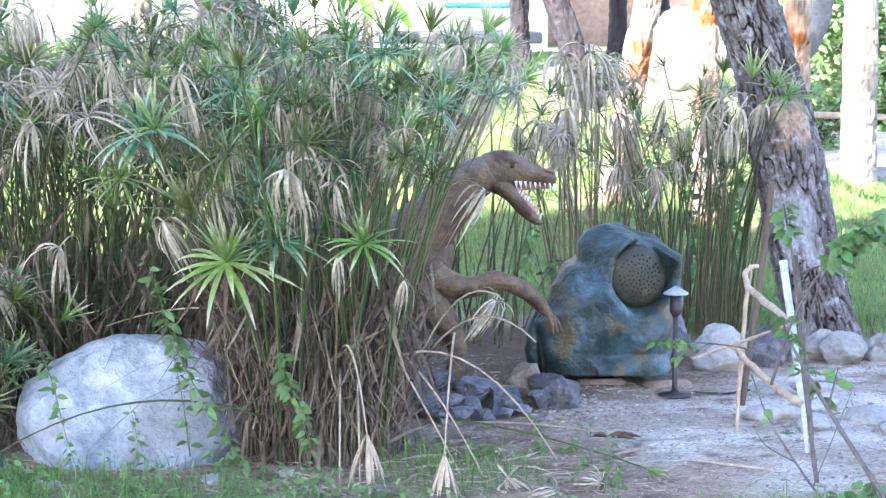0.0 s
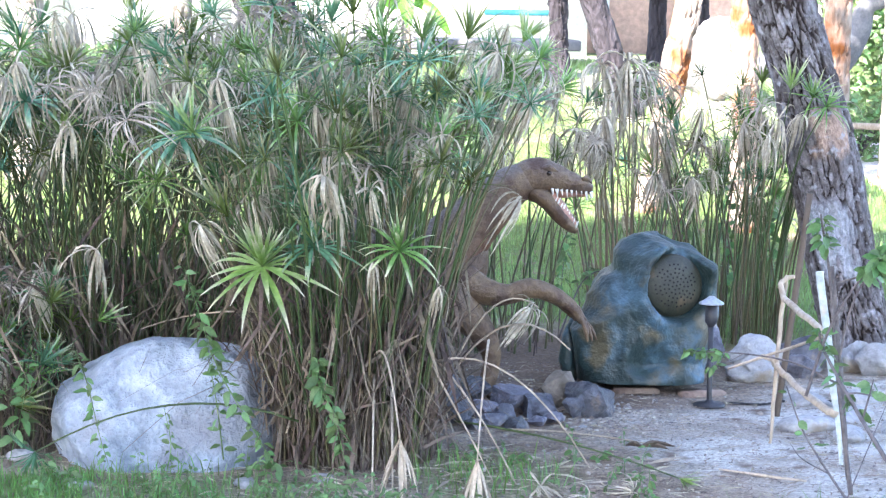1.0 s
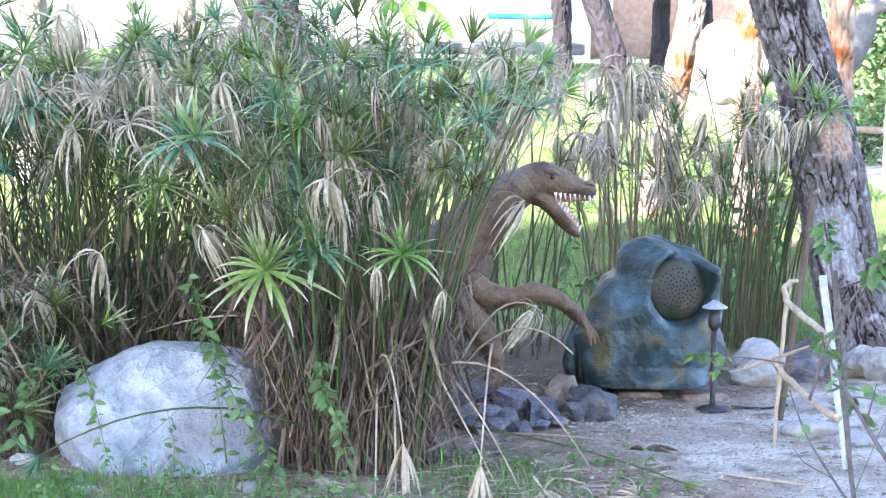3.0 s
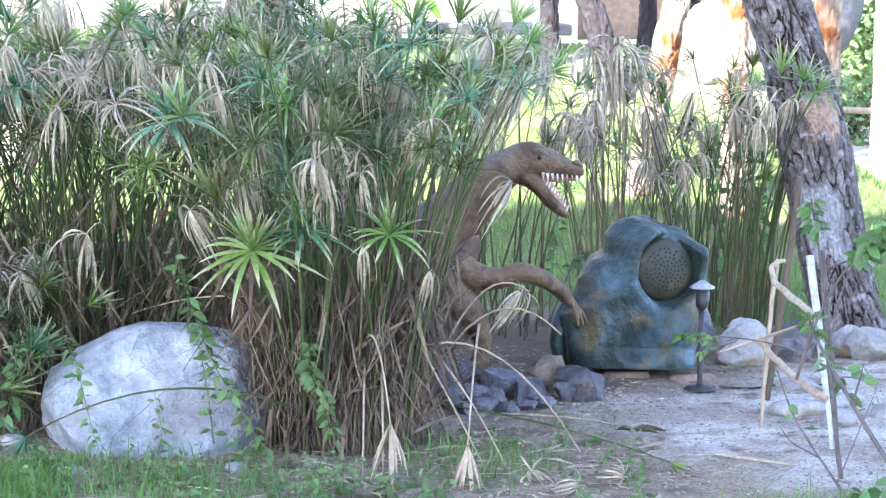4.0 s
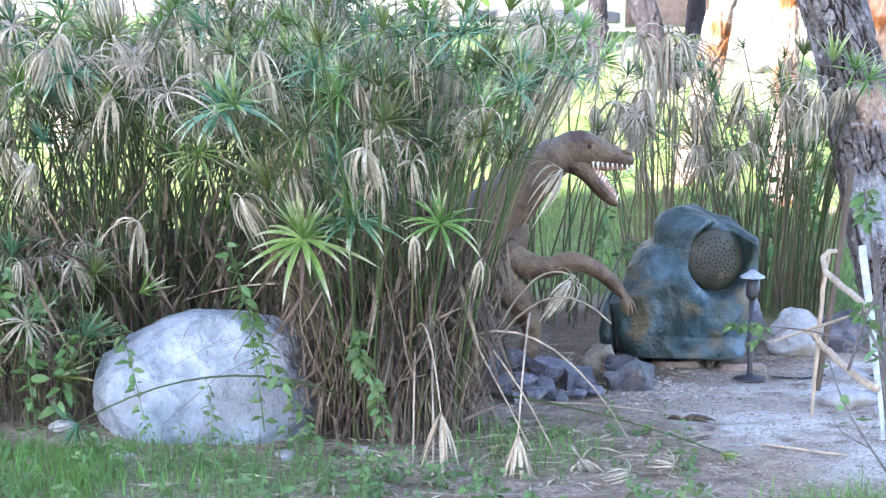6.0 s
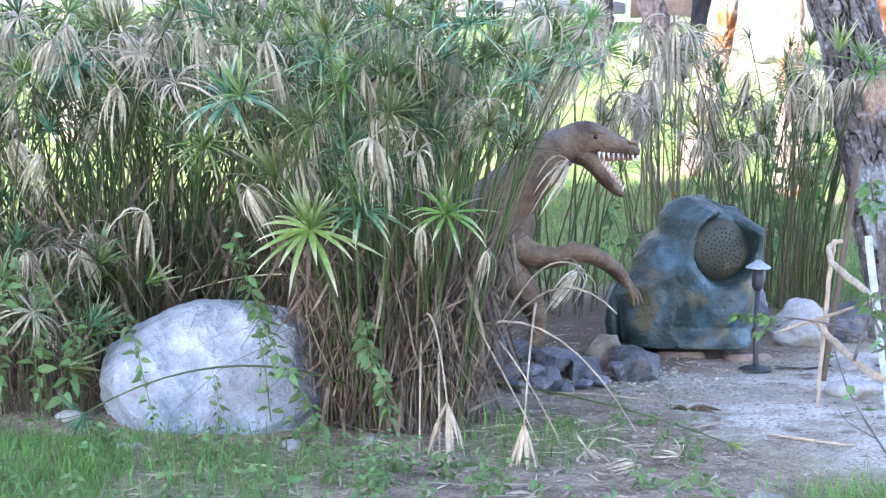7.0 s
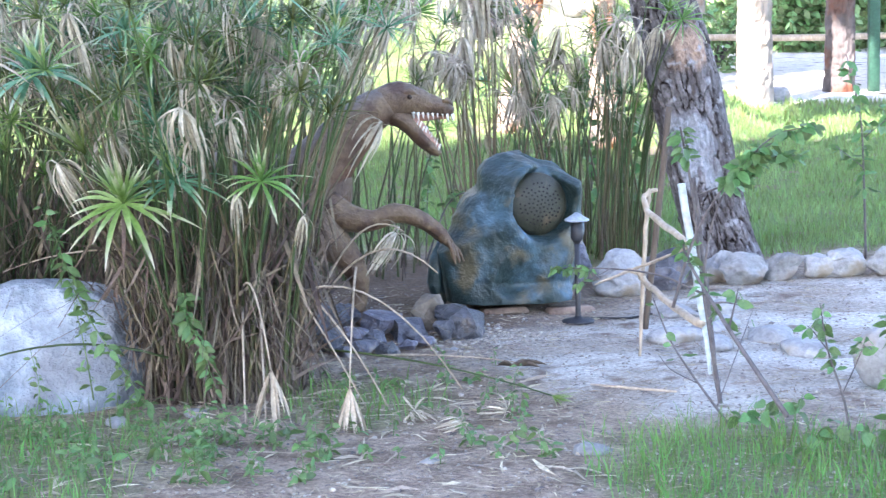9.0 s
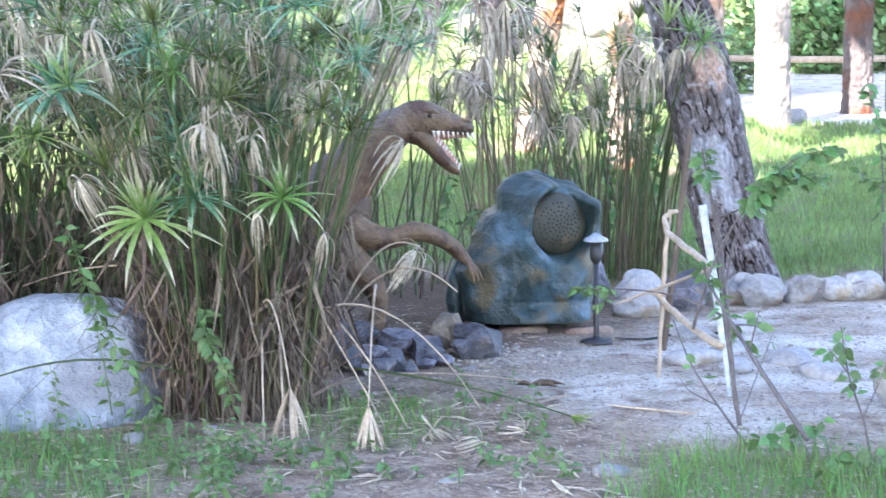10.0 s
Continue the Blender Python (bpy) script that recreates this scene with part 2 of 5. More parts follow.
def spline(pts, n):
    """Points along a smooth line through pts."""
    pts = [Vector(p) for p in pts]
    q = [pts[0] * 2 - pts[1]] + pts + [pts[-1] * 2 - pts[-2]]
    out = []
    for i in range(1, len(q) - 2):
        for k in range(n):
            t = k / n
            a, b, c, d = q[i - 1], q[i], q[i + 1], q[i + 2]
            out.append(0.5 * ((2 * b) + (c - a) * t + (2 * a - 5 * b + 4 * c - d) * t * t + (3 * b - a - 3 * c + d) * t ** 3))
    return out + [pts[-1]]


def blade(bm, base, d, length, width, droop, rng, segs=4, fold=0.25):
    """A narrow folded leaf that bends down."""
    d = Vector(d).normalized()
    side = d.cross(Vector((0, 0, 1)))
    if side.length < 0.05:
        side = Vector((rng.uniform(-1, 1), rng.uniform(-1, 1), 0))
    side.normalize()
    p, prev = Vector(base), None
    step = length / segs
    tip = bm.verts.layers.float.get("tip")
    for i in range(segs + 1):
        t = i / segs
        w = width * (0.35 + 1.3 * t if t < 0.4 else 0.87 * (1 - ((t - 0.4) / 0.6) ** 1.8) + 0.03)
        nrm = side.cross(d).normalized()
        row = (bm.verts.new(p - side * w * 0.5 + nrm * w * fold), bm.verts.new(p), bm.verts.new(p + side * w * 0.5 + nrm * w * fold))
        if tip:
            for v in row:
                v[tip] = smooth01(0.55, 1.0, t)
        if prev:
            bm.faces.new((prev[0], prev[1], row[1], row[0]))
            bm.faces.new((prev[1], prev[2], row[2], row[1]))
        prev = row
        d = (d + Vector((0, 0, -droop * (0.4 + t)))).normalized()
        p = p + d * step


def rock_mesh(size, seed, sub=3, rough=0.16, cuts=5, flat=0.0, deep=(0.6, 0.86), material=None, name="stone", smooth=True):
    """A stone: a ball cut by planes, then worn by noise. Its base is at z = 0."""
    rng = random.Random(seed)
    bm = bmesh.new()
    bmesh.ops.create_icosphere(bm, subdivisions=sub, radius=1)
    planes = []
    for _ in range(cuts):
        v = Vector((rng.uniform(-1, 1), rng.uniform(-1, 1), rng.uniform(-0.6, 1))).normalized()
        planes.append((v, rng.uniform(*deep)))
    off = Vector((seed * 3.1, seed * 1.7, seed * 0.9))
    for v in bm.verts:
        p = v.co.copy()
        for nv, dd in planes:
            e = p.dot(nv) - dd
            if e > 0:
                p -= nv * e * (1 - flat * 0.2)
        q = v.co.normalized()
        p += q * (rough * (noise.noise(q * 1.5 + off)) + rough * 0.45 * noise.noise(q * 4 + off) + rough * 0.2 * noise.noise(q * 11 + off))
        v.co = Vector((p.x * size[0] / 2, p.y * size[1] / 2, p.z * size[2] / 2))
    low = min(v.co.z for v in bm.verts)
    cut = low + size[2] * 0.12
    for v in bm.verts:
        v.co.z = max(v.co.z, cut) - cut - 0.004
    return finish(name, bm, material, smooth)


def shard_mesh(size, seed, material, name="stone"):
    """A broken angular stone: the hull of scattered points, its faces roughened. Its base is at z = 0."""
    rng = random.Random(seed)
    bm = bmesh.new()
    for _ in range(16):
        d = Vector((rng.gauss(0, 1), rng.gauss(0, 1), rng.gauss(0, 1))).normalized() * rng.uniform(0.80, 1.08)
        bm.verts.new((d.x * size[0] / 2, d.y * size[1] / 2, d.z * size[2] / 2))
    got = bmesh.ops.convex_hull(bm, input=bm.verts)
    loose = [g for g in got["geom_interior"] + got["geom_unused"] if isinstance(g, bmesh.types.BMVert) and g.is_valid]
    bmesh.ops.delete(bm, geom=list(set(loose)), context="VERTS")
    bmesh.ops.subdivide_edges(bm, edges=list(bm.edges), cuts=4, use_grid_fill=True)
    bmesh.ops.triangulate(bm, faces=list(bm.faces))
    off, amp = Vector((seed * 1.3, seed * 0.7, 0)), min(size)
    for v in bm.verts:
        v.co += v.co.normalized() * amp * (0.10 * noise.noise(v.co * 14 + off) + 0.05 * noise.noise(v.co * 40 + off))
    low = min(v.co.z for v in bm.verts)
    for v in bm.verts:
        v.co.z -= low + size[2] * 0.10
    return finish(name, bm, material, False)


def smooth01(a, b, x):
    t = min(1.0, max(0.0, (x - a) / (b - a)))
    return t * t * (3 - 2 * t)


def ground_z(x, y):
    """The ground: nearly flat, with a grassy rise behind the thicket."""
    z = 1.2 * smooth01(12.0, 18.0, y) * (1 - smooth01(1.9, 3.7, x - (y - 14) * 0.05)) * (1 - smooth01(40, 60, y))
    z += 0.012 * noise.noise(Vector((x * 1.3, y * 1.3, 0))) + 0.005 * noise.noise(Vector((x * 5, y * 5, 3)))
    return z


def zones(x, y):
    """Shares of trodden path, pale gravel (and painted glare on the rise) and turf at a place."""
    w = 0.22 * noise.noise(Vector((x * 2.2, y * 2.2, 7))) + 0.10 * noise.noise(Vector((x * 7, y * 7, 1)))
    # trodden path: a band towards the right, in front of the border stones
    edge_near = 6.55 - 0.25 * (x - 0.6)
    left = 0.35 + 0.25 * (8.0 - y) * (1 if y < 8 else -0.2)
    p = smooth01(-0.15, 0.25, y - edge_near + w) * smooth01(-0.12, 0.3, x - left + w) * smooth01(-0.2, 0.25, 8.12 + 0.83 * smooth01(1.0, 1.55, x) + 0.03 * x - y + 0.6 * w)
    p *= 0.38 + 0.62 * smooth01(-0.25, 0.3, noise.noise(Vector((x * 1.8, y * 2.8, 2))) + 0.5 * noise.noise(Vector((x * 6, y * 9, 5))) + 0.3 * w)
    gravel_glare = smooth01(3.0, 3.6, x) * smooth01(18.6, 19.6, y + w) * (1 - smooth01(30, 34, y))
    # on the rise the same pale colour stands in for glaring sunlit lawn
    gravel_glare = max(gravel_glare, 0.6 * smooth01(0.4, 1.1, x + w) * (1 - smooth01(2.3, 2.9, x)) * smooth01(15.0, 16.4, y + 2 * w) * (1 - smooth01(24, 28, y)))
    g = smooth01(9.5, 10.3, y + w) if x > 1.0 else smooth01(10.0, 11.0, y + w)
    g = max(g, 0.75 * smooth01(-0.2, 0.2, 6.15 - y - 0.1 * (x - 1) + w) * smooth01(0.55, 1.0, x + w))
    g = max(g, 0.6 * smooth01(-0.2, 0.2, 6.75 - y + w) * smooth01(0.0, 0.5, -0.35 - x + w))
    g = max(g, 0.55 * smooth01(0.42, 0.12, math.hypot(x - 0.02, (y - 6.85) * 0.8) + 0.5 * w))
    mulch = smooth01(7.55, 7.95, y + w) * smooth01(0.0, 0.35, 0.46 + 0.52 * smooth01(7.75, 8.25, y) + 0.5 * max(0.0, y - 8.55) - x + 0.6 * w) * (1 - smooth01(9.8, 10.4, y))
    return p * (1 - mulch), gravel_glare, g * (1 - gravel_glare), mulch


# ---------------------------------------------------------------- ground
def build_ground():
    xs = [-900, -300, -120, -60, -30, -18, -12, -8] + list(np.arange(-6, -2.6, 0.25)) + list(np.arange(-2.6, 3.4, 0.05)) + list(np.arange(3.4, 8, 0.25)) + [9, 12, 18, 30, 60, 120, 300, 900]
    ys = [-900, -300, -100, -40, -15, -5, 0, 2.5, 4] + list(np.arange(4.6, 10.6, 0.05)) + list(np.arange(10.6, 22, 0.2)) + list(np.arange(22, 40, 1.0)) + [45, 50, 60, 100, 300, 900]
    verts, zz = [], []
    for y in ys:
        for x in xs:
            verts.append((x, y, ground_z(x, y)))
            zz.append(zones(x, y))
    nx = len(xs)
    faces = [(j * nx + i, j * nx + i + 1, (j + 1) * nx + i + 1, (j + 1) * nx + i) for j in range(len(ys) - 1) for i in range(nx - 1)]
    me = bpy.data.meshes.new("ground")
    me.from_pydata(verts, [], faces)
    for k, key in enumerate(("path", "gravel", "grass", "mulch")):
        me.attributes.new(key, "FLOAT", "POINT").data.foreach_set("value", [z[k] for z in zz])
    me.materials.append(M["ground"])
    me.shade_smooth()
    tagged(new("ground", me), "bare trodden soil with pale path, litter and turf", "ground", kind="structure")


build_ground()


# ---------------------------------------------------------------- trees
def pine_trunk(name, line, radii, material, label, detail=(48, 90), plates=7.0, depth=0.014, marks=None, tall=0.72, ragged=0.16):
    """A leaning pine trunk whose bark is broken into plates by deep furrows."""
    root = thing(name, label, "tree", line[0])
    base = Vector(line[0])
    n, per = detail[0], max(4, detail[1] // (len(line) - 1))
    pts = spline(line, per)
    rr = np.interp(np.linspace(0, 1, len(pts)), np.linspace(0, 1, len(radii)), radii)
    verts, furrow, bare, paint = [], [], [], []
    for i, p in enumerate(pts):
        for k in range(n):
            a = 2 * math.pi * k / n
            q = Vector((math.cos(a), math.sin(a), 0))
            at = Vector((q.x * rr[i] * plates * 2.2, q.y * rr[i] * plates * 2.2, p.z * plates * tall)) + base
            at += Vector((noise.noise(at * 1.3), noise.noise(at * 1.3 + Vector((9, 0, 0))), noise.noise(at * 1.1 + Vector((0, 9, 0))))) * ragged
            at += Vector((noise.noise(at * 3.7), noise.noise(at * 3.7 + Vector((4, 0, 0))), noise.noise(at * 3.1 + Vector((0, 4, 0))))) * ragged * 0.35
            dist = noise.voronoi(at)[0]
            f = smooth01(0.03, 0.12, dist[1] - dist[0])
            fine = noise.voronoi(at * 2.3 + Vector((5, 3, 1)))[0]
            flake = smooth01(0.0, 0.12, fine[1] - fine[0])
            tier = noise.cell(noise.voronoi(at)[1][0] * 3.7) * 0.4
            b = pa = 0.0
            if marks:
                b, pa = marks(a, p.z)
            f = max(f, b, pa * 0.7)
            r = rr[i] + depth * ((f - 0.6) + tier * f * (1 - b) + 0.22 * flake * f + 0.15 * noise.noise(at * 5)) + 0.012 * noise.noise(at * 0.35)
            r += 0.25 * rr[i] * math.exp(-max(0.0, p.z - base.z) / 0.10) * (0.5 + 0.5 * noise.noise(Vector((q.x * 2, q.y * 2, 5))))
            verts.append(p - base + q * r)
            # furrow: darkness of the recesses put into the bark colour by depth
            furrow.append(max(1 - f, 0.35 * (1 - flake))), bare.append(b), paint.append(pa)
    faces = [(i * n + k, i * n + (k + 1) % n, (i + 1) * n + (k + 1) % n, (i + 1) * n + k) for i in range(len(pts) - 1) for k in range(n)]
    faces.append(tuple(range((len(pts) - 1) * n, len(pts) * n)))
    me = bpy.data.meshes.new("trunk")
    me.from_pydata(verts, [], faces)
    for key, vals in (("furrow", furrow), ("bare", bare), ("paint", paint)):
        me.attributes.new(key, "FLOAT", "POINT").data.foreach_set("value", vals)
    me.materials.append(material)
    me.shade_smooth()
    trunk = new("trunk", me)
    trunk.parent = root
    return root


def crown(root, centre, size, count, seed, leaf=0.30, shell=0.35):
    """Limbs and an uneven crown of many small needle clumps."""
    rng = random.Random(seed)
    base = root.matrix_basis.translation
    verts, faces = [], []
    lobes = [(Vector((rng.uniform(-0.75, 0.75), rng.uniform(-0.75, 0.75), rng.uniform(-0.5, 0.6))), rng.uniform(0.35, 0.6)) for _ in range(12)]
    for _ in range(count):
        c, r = rng.choice(lobes)
        v = Vector((rng.gauss(0, 1), rng.gauss(0, 1), rng.gauss(0, 1))).normalized() * r * (1 - shell * rng.random())
        p = Vector(((c.x + v.x) * size[0], (c.y + v.y) * size[1], (c.z + v.z) * size[2])) + Vector(centre) - base
        for _ in range(3):
            d = Vector((rng.gauss(0, 1), rng.gauss(0, 1), rng.gauss(0.2, 0.6))).normalized() * leaf
            s = d.cross(Vector((rng.gauss(0, 1), rng.gauss(0, 1), rng.gauss(0, 1)))).normalized() * leaf * 0.28
            k = len(verts)
            verts += [p - s * 0.4, p + d * 0.5 - s, p + d, p + d * 0.5 + s]
            faces.append((k, k + 1, k + 2, k + 3))
    me = bpy.data.meshes.new("crown")
    me.from_pydata(verts, [], faces)
    me.materials.append(M["needles"])
    ob = new("crown", me)
    ob.parent = root
    tagged(ob, kind="stuff")
    bm = bmesh.new()
    for c, r in lobes:
        end = Vector((c.x * size[0], c.y * size[1], c.z * size[2])) + Vector(centre) - base
        start = Vector(centre) - base - Vector((0, 0, size[2] * 0.9))
        tube(bm, curve_pts(start, (start + end) / 2 + Vector((0, 0, 0.3)), end, 5), [0.07, 0.06, 0.05, 0.04, 0.03, 0.015], 6)
    part("limb", bm, M["bark_shade_toned"], root)


def main_marks(a, z):
    """Stripped wood below the tuft of fronds and pale flakes lower down."""
    face = (math.cos(a + 1.35) - 0.3)
    w = 0.25 * noise.noise(Vector((a * 3, z * 9, 2)))
    bare = smooth01(0.45, 0.62, face + w) * smooth01(0.94, 1.02, z + w * 0.3) * (1 - smooth01(1.12, 1.2, z + w * 0.4))
    paint = smooth01(0.1, 0.3, math.cos(a + 1.9) - 0.6 + w) * smooth01(0.36, 0.42, z + w * 0.5) * (1 - smooth01(0.70, 0.78, z + w * 0.5))
    return bare, paint * 0.85


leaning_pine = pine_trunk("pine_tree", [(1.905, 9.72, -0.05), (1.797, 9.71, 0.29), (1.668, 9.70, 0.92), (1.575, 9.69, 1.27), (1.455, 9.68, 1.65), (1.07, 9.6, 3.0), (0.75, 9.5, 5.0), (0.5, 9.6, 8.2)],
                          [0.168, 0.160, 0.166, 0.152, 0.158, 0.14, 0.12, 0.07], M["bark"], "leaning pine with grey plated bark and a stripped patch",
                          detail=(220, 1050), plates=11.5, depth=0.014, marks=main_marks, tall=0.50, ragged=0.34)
crown(leaning_pine, (0.5, 9.7, 8.6), (1.9, 1.8, 1.0), 1300, 3)

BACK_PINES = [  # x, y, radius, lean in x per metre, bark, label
    (0.66, 17.0, 0.072, -0.03, "bark_shade_toned", "slim shade-darkened pine trunk on the grassy rise"),
    (1.19, 16.0, 0.100, -0.33, "bark_shade_toned", "shade-darkened leaning pine trunk on the grassy rise"),
    (1.64, 19.0, 0.065, 0.02, "bark_shade_toned", "slim shade-darkened pine trunk behind the pale boulder"),
    (2.02, 18.5, 0.075, -0.05, "bark_shade_toned", "shade-darkened pine trunk beside the pale boulder"),
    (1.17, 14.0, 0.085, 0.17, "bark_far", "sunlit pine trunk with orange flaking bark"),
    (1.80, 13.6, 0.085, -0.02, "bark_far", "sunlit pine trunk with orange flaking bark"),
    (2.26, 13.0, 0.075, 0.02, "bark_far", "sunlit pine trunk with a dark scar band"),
    (3.93, 18.9, 0.150, 0.0, "bark_sun_toned", "broad sunlit pine trunk at the gravel edge"),
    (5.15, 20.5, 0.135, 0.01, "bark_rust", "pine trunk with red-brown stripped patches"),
    (-2.26, 15.0, 0.11, -0.02, "bark_sun_toned", "pale pine trunk before the terrace"),
    (-0.90, 13.0, 0.20, -0.30, "bark_shade_toned", "thick leaning pine with plated grey bark"),
    (-3.32, 14.5, 0.11, 0.02, "bark_sun_toned", "sunlit pine trunk before the terrace"),
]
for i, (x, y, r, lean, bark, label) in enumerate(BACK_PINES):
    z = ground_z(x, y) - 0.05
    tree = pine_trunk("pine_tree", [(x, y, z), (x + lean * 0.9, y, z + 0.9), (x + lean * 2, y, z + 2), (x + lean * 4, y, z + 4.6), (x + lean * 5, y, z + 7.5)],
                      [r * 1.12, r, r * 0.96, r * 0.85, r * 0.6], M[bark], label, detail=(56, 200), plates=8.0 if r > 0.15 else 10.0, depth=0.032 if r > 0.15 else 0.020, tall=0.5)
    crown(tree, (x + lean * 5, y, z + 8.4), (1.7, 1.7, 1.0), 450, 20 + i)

# unseen pines added round and behind the camera, so their crowns shade the thicket
for i, (x, y, cx, cy, cz, sx, sy) in enumerate([
        (-5.8, -6.6, -6.1, -5.6, 10.2, 3.2, 2.9),
        (0.0, -7.6, -2.8, -6.3, 10.4, 3.4, 2.8),
        (-7.5, -1.0, -7.1, -1.5, 10.2, 2.9, 2.5),
        (1.3, -2.6, -2.9, -1.4, 10.0, 3.0, 2.6),
        (-9.3, -5.0, -9.3, -3.6, 10.3, 2.6, 3.2),
        (1.7, -8.5, 0.5, -5.2, 10.6, 2.6, 3.0),
        (3.5, 1.4, -0.3, 0.6, 10.4, 2.6, 2.8),
        (-8.3, -6.4, -5.4, -3.6, 10.6, 2.2, 2.2),
        (-4.9, 0.0, -3.2, 1.4, 10.4, 2.6, 2.6),
        (-8.2, 3.0, -5.5, 1.5, 10.2, 1.7, 1.2),
]):
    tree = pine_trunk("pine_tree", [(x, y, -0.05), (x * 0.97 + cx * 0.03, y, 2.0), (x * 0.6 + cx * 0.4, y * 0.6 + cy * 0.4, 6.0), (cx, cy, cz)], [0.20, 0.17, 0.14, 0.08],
                      M["bark_shade_toned"], "unseen tall pine added so its crown shades the garden", detail=(28, 60), plates=8, depth=0.015)
    crown(tree, (cx, cy, cz), (sx, sy, 1.2), 3000, 60 + i, leaf=0.36)


# ---------------------------------------------------------------- papyrus thicket
def umbel_mesh(seed, kind):
    """A whorl of long narrow leaves round a stem's tip, along +z."""
    rng = random.Random(seed)
    bm = bmesh.new()
    bm.verts.layers.float.new("tip")
    if kind in ("green", "open"):
        big = kind == "open"
        n = 20 if big else rng.randint(17, 22)
        for i in range(n):
            a = 2 * math.pi * i / n + rng.uniform(-0.16, 0.16)
            up = rng.uniform(-0.15, 0.35) if big else rng.uniform(-0.25, 1.3)
            blade(bm, (0, 0, 0), (math.cos(a), math.sin(a), up), rng.uniform(0.15, 0.27) if big else rng.uniform(0.12, 0.23),
                  rng.uniform(0.017, 0.023) if big else rng.uniform(0.009, 0.015), rng.uniform(0.10, 0.30) if big else rng.uniform(0.0, 0.26), rng, 5)
        for i in range(15 if big else 6):
            a = rng.uniform(0, 6.28)
            blade(bm, (0, 0, 0), (math.cos(a), math.sin(a), rng.uniform(1.0, 3.4)), rng.uniform(0.12, 0.20) if big else rng.uniform(0.10, 0.18), rng.uniform(0.015, 0.021) if big else rng.uniform(0.010, 0.016), rng.uniform(0.0, 0.08), rng, 4)
    elif kind == "young":
        for i in range(15):
            a = 2 * math.pi * i / 15 + rng.uniform(-0.2, 0.2)
            blade(bm, (0, 0, 0), (math.cos(a), math.sin(a), rng.uniform(0.9, 3.0)), rng.uniform(0.13, 0.23), rng.uniform(0.011, 0.017), rng.uniform(0.0, 0.12), rng, 4)
    elif kind == "fan":
        for i in range(11):
            a, sp = 2 * math.pi * i / 11 + rng.uniform(-0.3, 0.3), rng.uniform(0.15, 0.46)
            blade(bm, (0, 0, 0), (math.cos(a) * sp, math.sin(a) * sp, -1), rng.uniform(0.13, 0.24), rng.uniform(0.010, 0.020), rng.uniform(-0.04, 0.06), rng, 5, fold=0.4)
    else:
        n = rng.randint(15, 22)
        for i in range(n):
            a = 2 * math.pi * i / n + rng.uniform(-0.3, 0.3)
            if kind == "hang":
                sp = rng.uniform(0.15, 0.75)
                blade(bm, (0, 0, 0), (math.cos(a) * sp, math.sin(a) * sp, rng.uniform(-0.9, 0.5)), rng.uniform(0.10, 0.27), rng.uniform(0.008, 0.017), rng.uniform(0.3, 2.2), rng, 7, fold=0.45)
            else:
                blade(bm, (0, 0, 0), (math.cos(a), math.sin(a), rng.uniform(-0.1, 0.8)), rng.uniform(0.12, 0.25), rng.uniform(0.008, 0.015), rng.uniform(0.25, 0.8), rng, 6, fold=0.4)
    bmesh.ops.remove_doubles(bm, verts=bm.verts, dist=1e-5)
    return finish("umbel", bm, M["umbel"])


GREEN = [umbel_mesh(100 + i, "green") for i in range(9)]
YOUNG = [umbel_mesh(200 + i, "young") for i in range(4)]
HANG = [umbel_mesh(300 + i, "hang") for i in range(8)]
DRY = [umbel_mesh(400 + i, "dry") for i in range(5)]
OPEN = [umbel_mesh(470 + i, "open") for i in range(3)]
FAN = [umbel_mesh(450 + i, "fan") for i in range(3)]


def with_material(meshes, material):
    out = []
    for me in meshes:
        c = me.copy()
        c.materials[0] = material
        out.append(c)
    return out


GREEN_TEAL, GREEN_BRIGHT = with_material(GREEN, M["umbel_teal"]), with_material(GREEN + YOUNG, M["umbel_bright"])
YOUNG_GREEN = with_material(YOUNG, M["umbel"])
OPEN_MID = with_material(OPEN, M["umbel"])
OPEN_BRIGHT, OPEN_TEAL = with_material(OPEN, M["umbel_bright"]), with_material(OPEN, M["umbel_teal"])
FAN_DRY = with_material(FAN, M["straw_pale"])
HANG_DRY, DRY_DRY = with_material(HANG, M["umbel_dry"]), with_material(DRY, M["umbel_dry"])


def add_strip(verts, faces, dry, pts, radii, d0, d1, n=4):
    """A thin stem of n sides appended to vertex and face lists."""
    k0 = len(verts)
    for i, p in enumerate(pts):
        t = i / (len(pts) - 1)
        for k in range(n):
            a = 2 * math.pi * k / n
            verts.append(p + Vector((math.cos(a), math.sin(a), 0)) * radii[i])
            dry.append(d0 + (d1 - d0) * t)
    for i in range(len(pts) - 1):
        for k in range(n):
            faces.append((k0 + i * n + k, k0 + i * n + (k + 1) % n, k0 + (i + 1) * n + (k + 1) % n, k0 + (i + 1) * n + k))


def stems_object(name, verts, faces, dry, material, root):
    me = bpy.data.meshes.new(name)
    me.from_pydata(verts, [], faces)
    me.attributes.new("dry", "FLOAT", "POINT").data.foreach_set("value", dry)
    me.materials.append(material)
    me.shade_smooth()
    ob = new(name, me)
    ob.parent = root
    return ob


def place_umbel(root, meshes, rng, p, d, s):
    turn = Vector(d).to_track_quat("Z", "Y").to_matrix().to_4x4() @ Matrix.Rotation(rng.uniform(0, 6.28), 4, "Z")
    piece("umbel", rng.choice(meshes), Matrix.Translation(p) @ turn @ Matrix.Diagonal((s, s, s, 1)), root)


